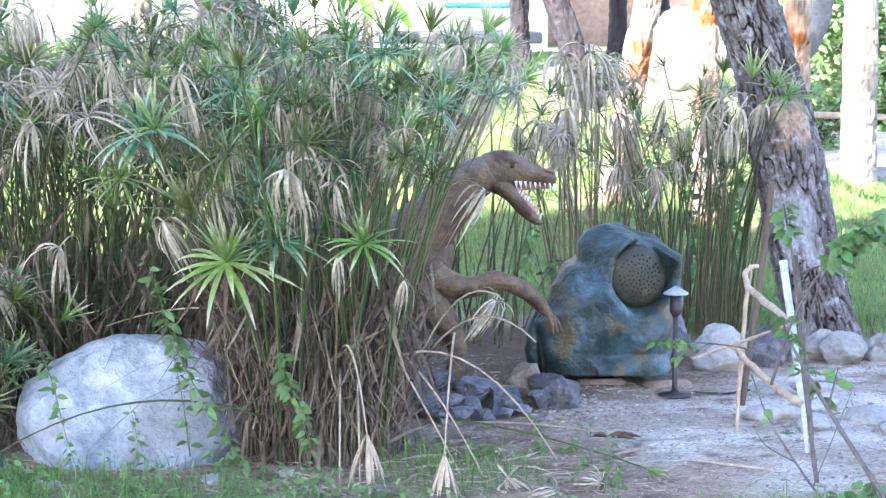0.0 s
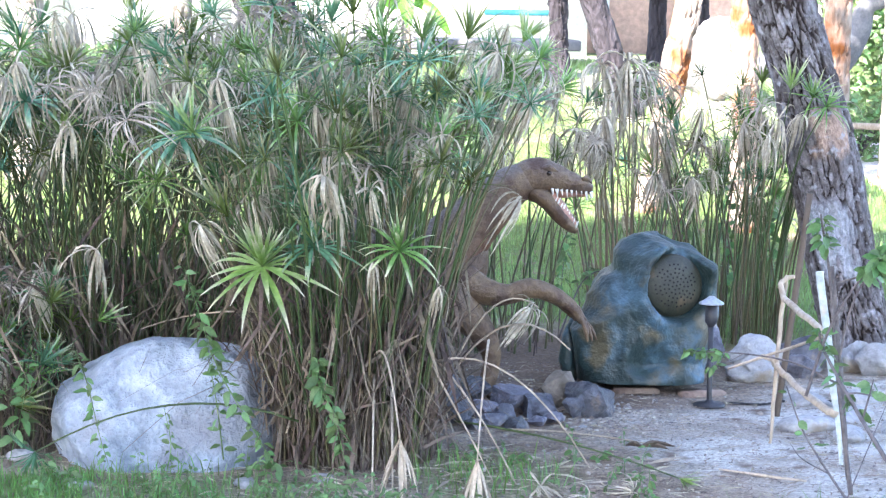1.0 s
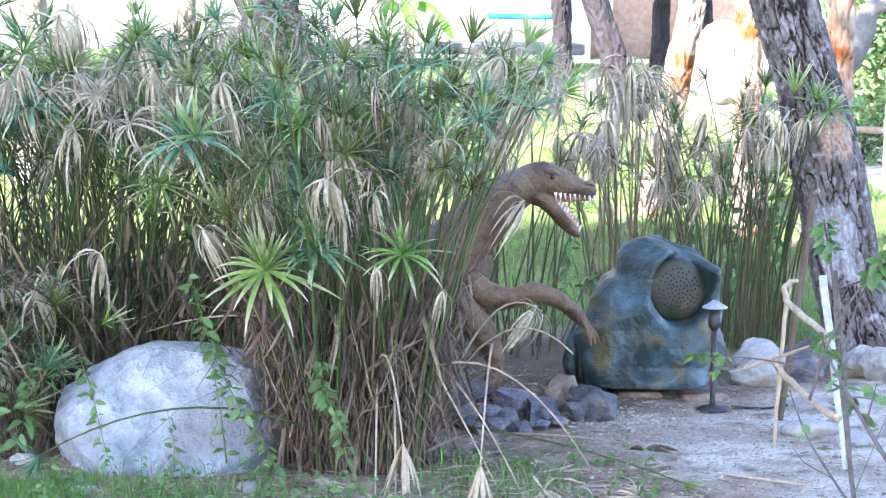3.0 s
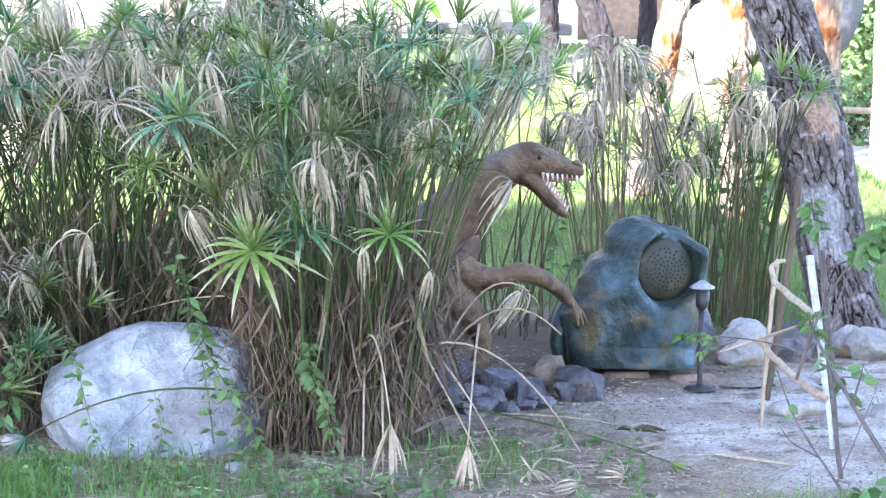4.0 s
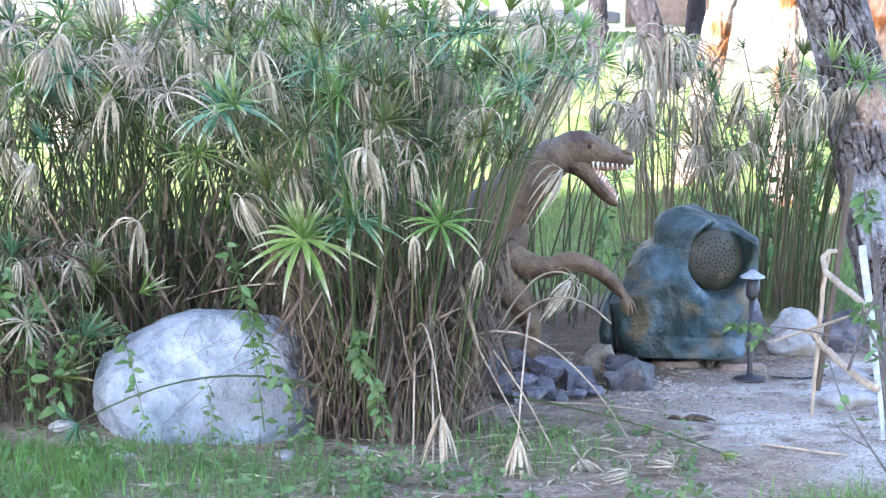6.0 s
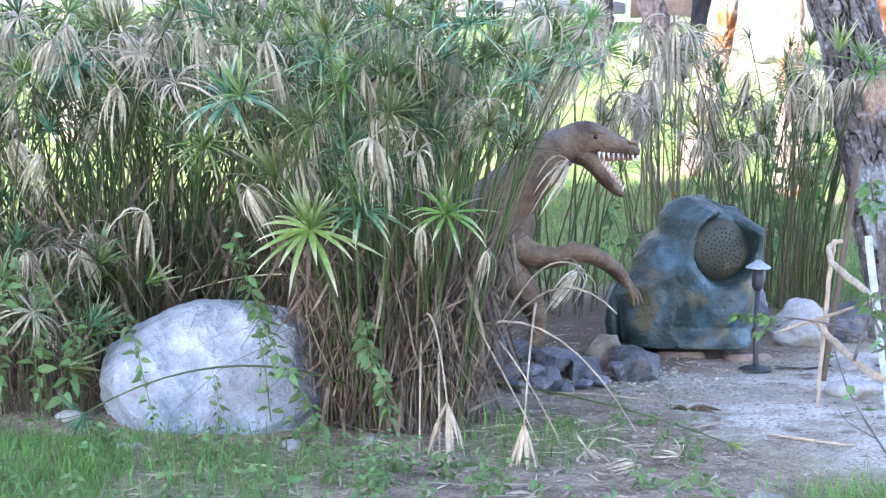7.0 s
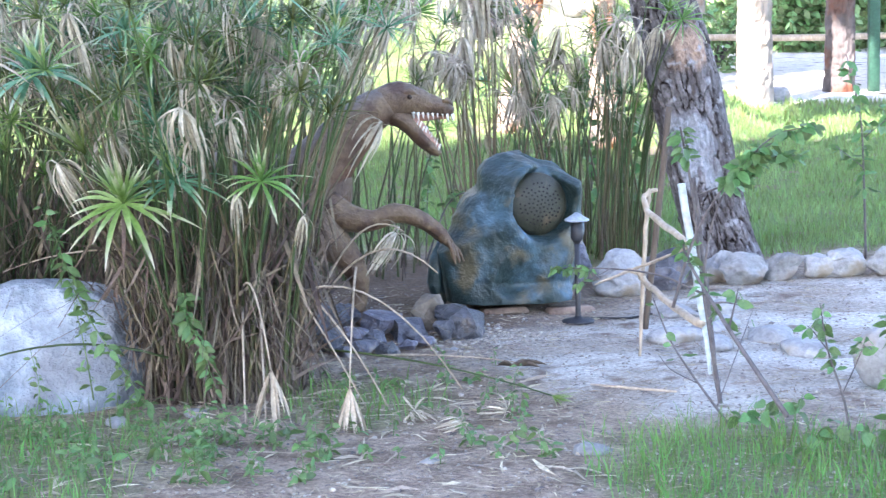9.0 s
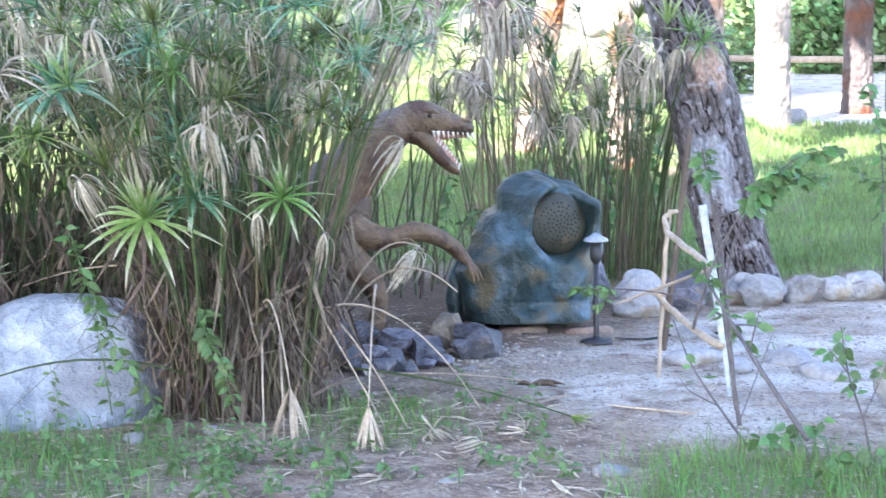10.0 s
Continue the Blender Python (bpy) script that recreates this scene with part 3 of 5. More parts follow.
def papyrus(label, seed, centre, spread, count, heights, lean=0.32, dry_share=0.25, thatch=300, push=(0, 0), teal=0.45, heroes=(), bend=0.06, thatch_h=(0.25, 0.9), split=False, wild=0.11, tangle=0.12, low=0, shreds=0, straw=1.0):
    """A clump of papyrus sedge. heroes: (x, y, z, kind, scale) of fronds at known places."""
    rng = random.Random(seed)
    root = thing("papyrus_clump", label, "papyrus", (centre[0], centre[1], 0), group="papyrus thicket")
    gv, gf, gd, sv, sf, sd = [], [], [], [], [], []
    jobs = []
    for _ in range(count):
        a, r = rng.uniform(0, 6.28), math.sqrt(rng.random())
        b = Vector((math.cos(a) * r * spread[0], math.sin(a) * r * spread[1], 0))
        h = rng.uniform(*heights) * (1 - 0.15 * r)
        out = Vector((math.cos(a) * r, math.sin(a) * r, 0)) * lean * h * rng.uniform(0.4, 1.3) + Vector((rng.gauss(0, wild), rng.gauss(0, wild), 0)) * h
        top = b + out + Vector((push[0] * h, push[1] * h, h))
        roll = rng.random()
        kind = "hang" if roll < dry_share * 0.75 else "dry" if roll < dry_share else "young" if roll < dry_share + 0.12 else "teal" if rng.random() < teal else "green"
        # the stems lean aside where the statue's head looks out of the thicket
        at = top + Vector((centre[0], centre[1], 0))
        if -0.018 < at.x / at.y < 0.066 and -0.15 < (at.z - 1.55) / at.y < -0.045 and at.y < 8.6:
            top.x -= 0.42
        jobs.append((b, top, kind, rng.uniform(0.55, 1.0)))
    for _ in range(low):
        a, r = rng.uniform(3.4, 6.0), rng.uniform(0.8, 1.25)
        b = Vector((math.cos(a) * r * spread[0], math.sin(a) * r * spread[1], 0))
        h = rng.uniform(0.2, 1.0)
        jobs.append((b * 0.85, b + Vector((rng.gauss(0, 0.12), rng.uniform(-0.25, 0.05), h)), rng.choice(["hang", "hang", "dry", "green", "teal", "young"]), rng.uniform(0.6, 1.0)))
    for x, y, z, kind, s in heroes:
        top = Vector((x - centre[0], y - centre[1], z))
        b = Vector((min(max(top.x, -spread[0]), spread[0]) * 0.6, min(max(top.y, -spread[1]), spread[1]) * 0.6, 0))
        jobs.append((b, top, kind, s))
    for b, top, kind, s in jobs:
        b.z = ground_z(b.x + centre[0], b.y + centre[1]) - 0.02
        side = top - b
        mid = b + side * 0.5 + Vector((-side.x * 0.28, -side.y * 0.28, 0.10)) + Vector((rng.gauss(0, bend), rng.gauss(0, bend), 0))
        pts = curve_pts(b, mid, top, 6)
        r0 = rng.uniform(0.0042, 0.0068)
        rad = [r0 * (1 - 0.5 * i / 6) for i in range(7)]
        isdry = kind in ("hang", "dry")
        add_strip(gv, gf, gd, pts, rad, straw if isdry else straw * rng.uniform(0.15, 0.85), 0.85 * straw if isdry else -0.45)
        if split:
            stems_object("stem", gv, gf, gd, M["stem"], root)
            gv, gf, gd = [], [], []
        d = (pts[-1] - pts[-2]).normalized()
        if kind == "hang":
            place_umbel(root, HANG_DRY, rng, top, (d.x * 0.5, d.y * 0.5, 0.6), s)
        elif kind == "dry":
            place_umbel(root, DRY_DRY, rng, top, d, s)
        elif kind == "young":
            place_umbel(root, YOUNG_GREEN if rng.random() < 0.7 else GREEN_BRIGHT[-4:], rng, top, d, s)
        elif kind == "fresh":
            place_umbel(root, GREEN_BRIGHT[-4:], rng, top, (d.x * 0.3, -0.1, 1), s)
        elif kind == "bright":
            place_umbel(root, OPEN_BRIGHT, rng, top, (d.x * 0.3, -0.5, 0.85), s)
        elif kind == "mid":
            place_umbel(root, OPEN_MID, rng, top, (d.x * 0.3, -0.4, 0.9), s)
        elif kind == "spread":
            place_umbel(root, OPEN_TEAL, rng, top, (d.x * 0.3, -0.3, 0.95), s)
        elif kind == "teal":
            place_umbel(root, GREEN_TEAL, rng, top, d, s)
        else:
            place_umbel(root, GREEN, rng, top, d, s)
    if gv:
        tagged(stems_object("stem_mass", gv, gf, gd, M["stem"], root), kind="stuff")
    for _ in range(thatch):
        a, r = rng.uniform(0, 6.28), rng.uniform(0.35, 1.05)
        b = Vector((math.cos(a) * r * spread[0], math.sin(a) * r * spread[1], 0))
        b.z = ground_z(b.x + centre[0], b.y + centre[1]) - 0.02
        h = rng.uniform(*thatch_h)
        out = Vector((math.cos(a) * rng.uniform(0.0, 0.28) + rng.gauss(0, 0.07), math.sin(a) * rng.uniform(0, 0.28) + rng.gauss(0, 0.07), 0)) * h
        top = b + out * 1.6 + Vector((0, 0, h * rng.uniform(0.75, 1)))
        if rng.random() < 0.16:
            top.z = b.z + h * 0.3
        pts = curve_pts(b, b + out * 0.2 + Vector((0, 0, h)), top, 5)
        if rng.random() < tangle:
            a2 = rng.uniform(0, 6.28)
            top = b + Vector((math.cos(a2), math.sin(a2), 0)) * h * rng.uniform(0.4, 1.0) + Vector((0, 0, h * rng.uniform(0.1, 0.8)))
            pts = curve_pts(b, b + (top - b) * 0.3 + Vector((0, 0, h * 0.7)), top, 5)
        r0 = rng.uniform(0.0018, 0.0048)
        add_strip(sv, sf, sd, pts, [r0 * (1 - 0.13 * i) for i in range(6)], 1, 1, n=3)
    for _ in range(shreds):
        a, r = rng.uniform(0, 6.28), rng.uniform(0.75, 1.12)
        z = rng.uniform(0.02, 0.75)
        p = Vector((math.cos(a) * r * spread[0] * (1 + 0.35 * z), math.sin(a) * r * spread[1] * (1 + 0.35 * z), z))
        d = Vector((rng.gauss(0, 0.28), rng.gauss(0, 0.28), rng.choice((-1.0, -0.8, 0.7)))).normalized()
        s = d.cross(Vector((rng.gauss(0, 1), rng.gauss(0, 1), 0.2))).normalized()
        ln, w, k0 = rng.uniform(0.10, 0.34), rng.uniform(0.005, 0.016), len(sv)
        bow = Vector((rng.gauss(0, 0.03), rng.gauss(0, 0.03), -0.02))
        sv += [p - s * w * 0.5, p + s * w * 0.5, p + d * ln * 0.5 + bow + s * w * 0.5, p + d * ln * 0.5 + bow - s * w * 0.5, p + d * ln + bow * 2.5]
        sf += [(k0, k0 + 1, k0 + 2, k0 + 3), (k0 + 3, k0 + 2, k0 + 4)]
        sd += [1] * 5
    tagged(stems_object("dry_thatch", sv, sf, sd, M["stalk"], root), kind="stuff")
    return root


LOW_FRONDS = [  # x, y, z, kind, scale of the fronds that stand out from the clump
    (-0.731, 6.70, 0.74, "bright", 1.08), (-0.268, 6.70, 0.80, "mid", 0.84), (-0.565, 6.78, 0.80, "spread", 0.95), (-1.034, 6.9, 1.16, "spread", 1.15), (-0.622, 6.8, 1.228, "green", 0.95),
    (-0.715, 6.95, 1.33, "fresh", 1.0), (-0.97, 6.9, 0.859, "hang", 0.95), (-0.462, 6.85, 1.27, "hang", 1.0), (-0.476, 6.72, 0.946, "hang", 0.7), (-0.357, 6.66, 0.762, "hang", 0.75),
    (-0.133, 6.72, 0.675, "hang", 0.75), (0.191, 7.2, 0.54, "hang", 0.75), (0.15, 7.2, 0.937, "hang", 0.95), (-0.66, 7.3, 1.585, "dry", 1.2), (-0.73, 6.71, 0.745, "fresh", 0.95)]
TOP_FRONDS = [
    (-0.403, 6.85, 1.12, "teal", 0.9), (-0.312, 6.8, 1.05, "teal", 0.85), (-0.106, 7.0, 1.35, "green", 1.0), (0.083, 7.2, 1.39, "green", 1.0), (-0.855, 7.3, 1.44, "young", 1.1),
    (-0.538, 7.2, 1.565, "teal", 1.0), (-0.212, 7.2, 1.507, "green", 1.0), (-0.56, 6.74, 0.82, "fresh", 0.9), (-0.04, 7.0, 1.0, "green", 0.9),
    (0.02, 7.15, 1.45, "teal", 0.8), (0.12, 7.25, 1.22, "hang", 0.6), (0.20, 7.3, 1.36, "green", 0.8), (-0.03, 7.1, 1.26, "dry", 0.7), (0.15, 7.2, 1.50, "young", 0.9), (0.07, 7.1, 1.18, "hang", 0.6),
    (0.26, 7.35, 1.28, "dry", 0.7), (-0.10, 7.05, 1.16, "green", 0.75), (0.10, 7.15, 1.34, "green", 0.7), (-0.16, 6.98, 1.3, "teal", 0.8)]
papyrus("tall green papyrus clump with brown dry stalks at its foot", 11, (-0.46, 7.15), (0.30, 0.26), 165, (1.06, 1.72), lean=0.36, dry_share=0.28, thatch=800, shreds=900, straw=0.75, split=True, tangle=0.34, wild=0.13,
        heroes=LOW_FRONDS + TOP_FRONDS)
papyrus("dense papyrus thicket with tangled dry stalks behind the boulder", 12, (-1.55, 8.1), (0.85, 0.5), 270, (1.10, 1.70), lean=0.22, dry_share=0.42, thatch=1500, shreds=900, tangle=0.5, low=18, straw=0.45,
        heroes=[(-1.479, 7.2, 1.18, "hang", 1.0), (-1.391, 7.2, 0.734, "hang", 1.05), (-1.345, 7.2, 1.216, "dry", 0.6), (-1.265, 7.4, 1.517, "teal", 1.0), (-1.688, 7.4, 1.262, "spread", 1.0), (-1.60, 7.1, 0.60, "hang", 0.9), (-1.75, 7.1, 0.95, "hang", 0.9)]
        + [(-2.1 + 0.17 * k, 7.45 + 0.1 * (k % 3), 1.36 + 0.07 * (k * 5 % 4), ("hang", "dry", "teal")[k % 3], 1.05) for k in range(11)], thatch_h=(0.25, 0.9), bend=0.24, wild=0.31)
papyrus("dark papyrus stems deep in the thicket", 18, (-1.45, 9.05), (1.0, 0.35), 175, (1.0, 1.5), lean=0.12, dry_share=0.25, thatch=700, shreds=300, tangle=0.5, thatch_h=(0.3, 1.0), bend=0.25, wild=0.42, straw=0.3)
papyrus("papyrus clump with dark tangled stems", 15, (-2.75, 8.1), (0.6, 0.6), 160, (1.0, 1.7), lean=0.2, dry_share=0.3, thatch=500, straw=0.4, bend=0.2, wild=0.2, tangle=0.5, low=10)
papyrus("loose papyrus clump with thin stems behind the statue", 13, (-0.10, 9.7), (0.65, 0.35), 70, (0.9, 1.5), lean=0.15, dry_share=0.5, thatch=70, straw=0.5, thatch_h=(0.2, 0.6), wild=0.2)
papyrus("papyrus clump with drooping dead fronds", 14, (0.72, 10.1), (0.16, 0.16), 26, (0.9, 1.42), lean=0.2, dry_share=0.7, thatch=12, thatch_h=(0.2, 0.5),
        heroes=[(0.60, 9.9, 1.38, "hang", 1.5), (0.69, 9.9, 1.27, "hang", 1.6), (0.61, 9.88, 1.12, "hang", 1.5), (0.79, 9.92, 1.34, "dry", 1.3), (0.72, 9.86, 1.40, "hang", 1.4), (0.55, 9.9, 1.0, "hang", 1.2)])
papyrus("upright papyrus clump with bare lower stems beside the pine", 16, (1.28, 10.0), (0.27, 0.2), 66, (0.8, 1.38), lean=0.14, dry_share=0.40, thatch=18, straw=0.7, wild=0.15, bend=0.05, thatch_h=(0.2, 0.6),
        heroes=[(1.56, 9.45, 1.24, "green", 0.9), (1.50, 9.42, 1.16, "hang", 0.9), (1.62, 9.42, 1.20, "green", 0.8), (1.45, 9.4, 1.28, "young", 0.9), (1.40, 9.42, 1.14, "hang", 1.1), (1.33, 9.5, 1.2, "dry", 0.9), (1.36, 9.45, 1.05, "hang", 1.0), (1.26, 9.6, 1.1, "hang", 1.1)])
papyrus("thin leafy papyrus stems on the lawn behind", 19, (1.12, 10.7), (0.55, 0.25), 34, (0.6, 1.3), lean=0.12, dry_share=0.35, thatch=60, straw=0.4, thatch_h=(0.2, 0.7), wild=0.2)
papyrus("low papyrus fronds with bent stalks beside the boulder", 17, (-1.86, 7.25), (0.30, 0.28), 46, (0.22, 0.75), lean=0.35, dry_share=0.25, thatch=200, shreds=120, wild=0.25, tangle=0.6, thatch_h=(0.15, 0.5))


# ---------------------------------------------------------------- boulder and stones
def placed_stone(name, me, at, rz, label, category="stone", group="", tilt=0.0):
    ob = new(name, me)
    ob.matrix_basis = pose(at[0], at[1], ground_z(at[0], at[1]) + (at[2] if len(at) > 2 else 0.0), tilt, 0, rz)
    return tagged(ob, label, category, group)


def build_boulder():
    """A broad pale boulder with a flat sloping face."""
    bm = bmesh.new()
    bmesh.ops.create_icosphere(bm, subdivisions=5, radius=1)
    cuts = [(Vector((0.05, -0.80, 0.42)).normalized(), 0.66), (Vector((-0.62, -0.3, 0.70)).normalized(), 0.90), (Vector((-0.9, -0.4, -0.2)).normalized(), 0.93), (Vector((0.8, -0.45, 0.3)).normalized(), 0.95), (Vector((0.35, -0.1, 0.95)).normalized(), 0.95)]
    for v in bm.verts:
        q = v.co.copy()
        p = q * (abs(q.x) ** 2.2 + abs(q.y) ** 2.2 + abs(q.z) ** 2.2) ** (-1 / 2.2)
        for nv, dd in cuts:
            e = p.dot(nv) - dd
            if e > 0:
                p -= nv * e * 0.9
        p += q * (0.05 * noise.noise(q * 1.7) + 0.035 * noise.noise(q * 5) + 0.016 * noise.noise(q * 13))
        v.co = Vector((p.x * 0.425, p.y * 0.36, max(-0.03, p.z * 0.318 + 0.105 + 0.015 * p.x)))
    ob = part("boulder", bm, M["boulder"])
    ob.matrix_basis = pose(-1.115, 7.14, ground_z(-1.115, 7.14), 0, 0, 0)
    tagged(ob, "large pale grey-white limestone boulder beside the papyrus", "boulder")


build_boulder()
BORDER = [  # x, y, width, depth, height of each border stone
    (1.73, 9.12, 0.17, 0.16, 0.13), (1.85, 9.02, 0.24, 0.18, 0.14), (2.03, 9.08, 0.22, 0.18, 0.14), (2.20, 9.12, 0.16, 0.16, 0.12), (2.30, 9.10, 0.22, 0.18, 0.15),
    (2.50, 9.10, 0.19, 0.16, 0.13), (2.68, 9.28, 0.26, 0.2, 0.16), (2.88, 9.25, 0.2, 0.18, 0.13), (3.1, 9.3, 0.22, 0.18, 0.15),
    (1.27, 9.05, 0.27, 0.22, 0.17), (1.24, 8.82, 0.24, 0.16, 0.11), (1.52, 9.1, 0.30, 0.2, 0.17), (1.47, 8.92, 0.2, 0.16, 0.10), (1.05, 9.2, 0.2, 0.2, 0.24)]
for i, (x, y, w, d, h) in enumerate(BORDER):
    dark = i in (11, 12, 13)
    placed_stone("border_stone", rock_mesh((w * 1.12, d * 1.1, h * 1.25), 40 + i, 4, 0.20, 11, deep=(0.50, 0.80), material=M["stone_dark" if dark else "stone_white"]), (x, y), i * 37 % 50 - 25,
                 "grey rounded border stone at the path's edge" if dark else "pale rounded border stone along the path", "stone", "border stones")
DARK = [(0.45, 8.00, 0.22, 0.22, 0.17), (0.25, 7.97, 0.26, 0.18, 0.11), (0.13, 8.02, 0.18, 0.15, 0.12), (0.40, 7.90, 0.13, 0.10, 0.09), (-0.07, 7.76, 0.16, 0.14, 0.11),
        (-0.12, 8.02, 0.17, 0.15, 0.15), (0.00, 8.20, 0.16, 0.13, 0.13), (0.02, 7.92, 0.15, 0.13, 0.08), (0.16, 7.66, 0.11, 0.09, 0.06), (0.06, 7.72, 0.14, 0.10, 0.05),
        (0.30, 7.80, 0.10, 0.08, 0.05), (0.34, 8.14, 0.15, 0.12, 0.17), (-0.16, 7.82, 0.13, 0.12, 0.08), (0.24, 7.76, 0.12, 0.08, 0.04), (-0.02, 7.64, 0.12, 0.08, 0.05),
        (0.10, 7.84, 0.12, 0.10, 0.07), (-0.20, 8.15, 0.13, 0.1, 0.12), (0.53, 8.10, 0.08, 0.07, 0.05)]
for i, (x, y, w, d, h) in enumerate(DARK):
    placed_stone("fieldstone", shard_mesh((w * 1.15, d * 1.15, h * 1.25), 83 + i, M["stone_buff" if i == 11 else "stone_dark"]), (x, y), i * 53 % 90,
                 "buff angular fieldstone on the heap" if i == 11 else "dark blue-grey angular fieldstone in a low heap", "stone", "dark stone heap")
for i, (x, y, w, d, h) in enumerate([(1.92, 6.75, 0.34, 0.26, 0.21), (2.12, 6.85, 0.26, 0.3, 0.22), (2.13, 6.5, 0.2, 0.2, 0.13)]):
    placed_stone("path_stone", rock_mesh((w, d, h * 1.2), 120 + i, 3, 0.13, 5, material=M["stone_white"]), (x, y), 20 * i, "buff stone beside the path", "stone", "stones by the path")
for i, (x, y, w, d) in enumerate([(1.30, 7.75, 0.26, 0.16), (1.5, 7.95, 0.24, 0.16), (1.42, 7.55, 0.2, 0.14), (1.66, 7.72, 0.3, 0.2), (1.75, 7.4, 0.28, 0.18), (1.38, 8.25, 0.22, 0.14), (1.6, 8.3, 0.2, 0.13)]):
    placed_stone("paving_stone", rock_mesh((w, d, 0.09), 140 + i, 3, 0.1, 4, material=M["stone_white"]), (x, y, -0.02), 31 * i, "flat pale paving stone sunk in the path", "stone", "paving stones")
for i, (x, y, w) in enumerate([(-1.62, 6.98, 0.13), (-1.33, 6.55, 0.12), (-0.78, 6.62, 0.12), (-0.52, 6.72, 0.11), (0.25, 5.98, 0.08), (0.75, 6.0, 0.14), (0.42, 7.74, 0.06)]):
    placed_stone("small_stone", rock_mesh((w, w * 0.7, w * 0.45), 160 + i, 2, 0.14, 4, material=M["stone_white"]), (x, y, -0.01), 41 * i, "small pale stone lying on the soil", "stone", "loose stones")


# ---------------------------------------------------------------- rock-shaped loudspeaker
def build_speaker():
    """A painted shell shaped like a boulder, with a round grille in a hooded hollow."""
    root = thing("rock_loudspeaker", "blue-green painted rock-shaped garden loudspeaker with round grille", "loudspeaker", (0.722, 8.70, 0.03))
    g = Vector((0.136, -0.225, 0.436))           # grille's centre
    face = Vector((0.30, -1.0, 0.10)).normalized()
    bm = bmesh.new()
    bmesh.ops.create_icosphere(bm, subdivisions=6, radius=1)

    fr = random.Random(31)
    facets = []
    for _ in range(26):
        nv = Vector((fr.uniform(-1, 1), fr.uniform(-1, 0.6), fr.uniform(-0.1, 0.9))).normalized()
        facets.append((nv, fr.uniform(0.84, 0.98)))

    def outline(z):
        """Left and right edge of the shell at a height."""
        left = np.interp(z, [0, 0.10, 0.28, 0.38, 0.456, 0.482, 0.545, 0.60, 0.635, 0.66], [-0.295, -0.29, -0.283, -0.262, -0.18, -0.13, -0.10, -0.075, -0.025, 0.048])
        right = np.interp(z, [0, 0.14, 0.24, 0.32, 0.41, 0.51, 0.59, 0.635, 0.66], [0.29, 0.315, 0.30, 0.312, 0.33, 0.305, 0.242, 0.15, 0.062])
        return left, right
    for v in bm.verts:
        q = v.co.copy()
        z = (q.z * 0.5 + 0.5)
        z = 0.66 * (z ** 0.8)
        lo, hi = outline(z)
        flat = math.sqrt(max(1e-6, 1 - q.z * q.z))
        ux, uy = (q.x / flat, q.y / flat) if flat > 1e-3 else (0, 0)
        k = (abs(ux) ** 3.2 + abs(uy) ** 3.2) ** (-1 / 3.2) if flat > 1e-3 else 0
        close = smooth01(0.0, 0.32, flat) if q.z > 0 else 1.0
        if q.z < -0.985:
            close = flat / 0.173
        dep = np.interp(z, [0, 0.2, 0.4, 0.55, 0.66], [0.29, 0.28, 0.24, 0.18, 0.06])
        p = Vector(((lo + hi) / 2 + ux * k * (hi - lo) / 2 * close, uy * k * dep * close, z))
        for nv, dd in facets:
            u = Vector((p.x / 0.33, p.y / 0.30, (p.z - 0.28) / 0.40))
            e = u.dot(nv) - dd
            if e > 0:
                u -= nv * e * 0.85
                p = Vector((u.x * 0.33, u.y * 0.30, u.z * 0.40 + 0.28 if z > 0.12 else p.z))
        w = p * 4.2
        amp = 0.030 * smooth01(0.0, 0.1, z)
        ridge = abs(noise.noise(w + Vector((4, 1, 2))))
        p += Vector((ux, uy, 0.3)) * (amp * noise.noise(w * 0.8) * 1.6 + amp * (0.8 - 2.6 * ridge) + 0.012 * noise.noise(w * 2.3) + 0.003 * noise.noise(w * 7))
        # hollow for the grille, with a raised hood above it and a bulge below
        rel = p - g
        along = rel.dot(face)
        rad = (rel - face * along).length
        if q.y < 0.15 and z > 0.12:
            lip = math.exp(-((rad - 0.172) / 0.036) ** 2)
            hood = 0.35 + 0.9 * smooth01(-0.06, 0.12, rel.z) + 0.3 * smooth01(0.0, -0.12, rel.x)
            p += face * 0.062 * lip * hood
            if rad < 0.156:
                target = g + face * (-0.10) + (rel - face * along)
                f = 1 - smooth01(0.132, 0.156, rad)
                p = p * (1 - f) + target * f
            p += Vector((0, -1, 0)) * 0.05 * math.exp(-((p.x - 0.10) / 0.18) ** 2 - ((p.z - 0.20) / 0.08) ** 2)
        v.co = p
    part("shell", bm, M["speaker"], root)
    # perforated cover
    turn = face.to_track_quat("Z", "Y").to_matrix().to_4x4()
    bm = bmesh.new()
    rings = [(0.0, 0.030), (0.03, 0.029), (0.06, 0.025), (0.09, 0.016), (0.108, 0.006), (0.120, 0.0), (0.124, -0.02)]
    prev = None
    for r, h in rings:
        row = [bm.verts.new((r * math.cos(2 * math.pi * k / 40), r * math.sin(2 * math.pi * k / 40), h)) for k in range(40)] if r else [bm.verts.new((0, 0, h))]
        if prev and len(prev) == 1:
            for k in range(40):
                bm.faces.new((prev[0], row[k], row[(k + 1) % 40]))
        elif prev:
            for k in range(40):
                bm.faces.new((prev[k], row[k], row[(k + 1) % 40], prev[(k + 1) % 40]))
        prev = row
    cover = part("grille", bm, M["grille"], root, "olive perforated round grille")
    cover.matrix_basis = Matrix.Translation(g - face * 0.066) @ turn @ Matrix.Diagonal((1.1, 1.1, 1.1, 1))
    bm = bmesh.new()
    # solid near-black plugs imitate the shade inside the perforations
    bmesh.ops.create_cone(bm, cap_ends=True, segments=8, radius1=0.0038, radius2=0.0038, depth=0.006)
    hole = finish("hole", bm, M["hole"], False)
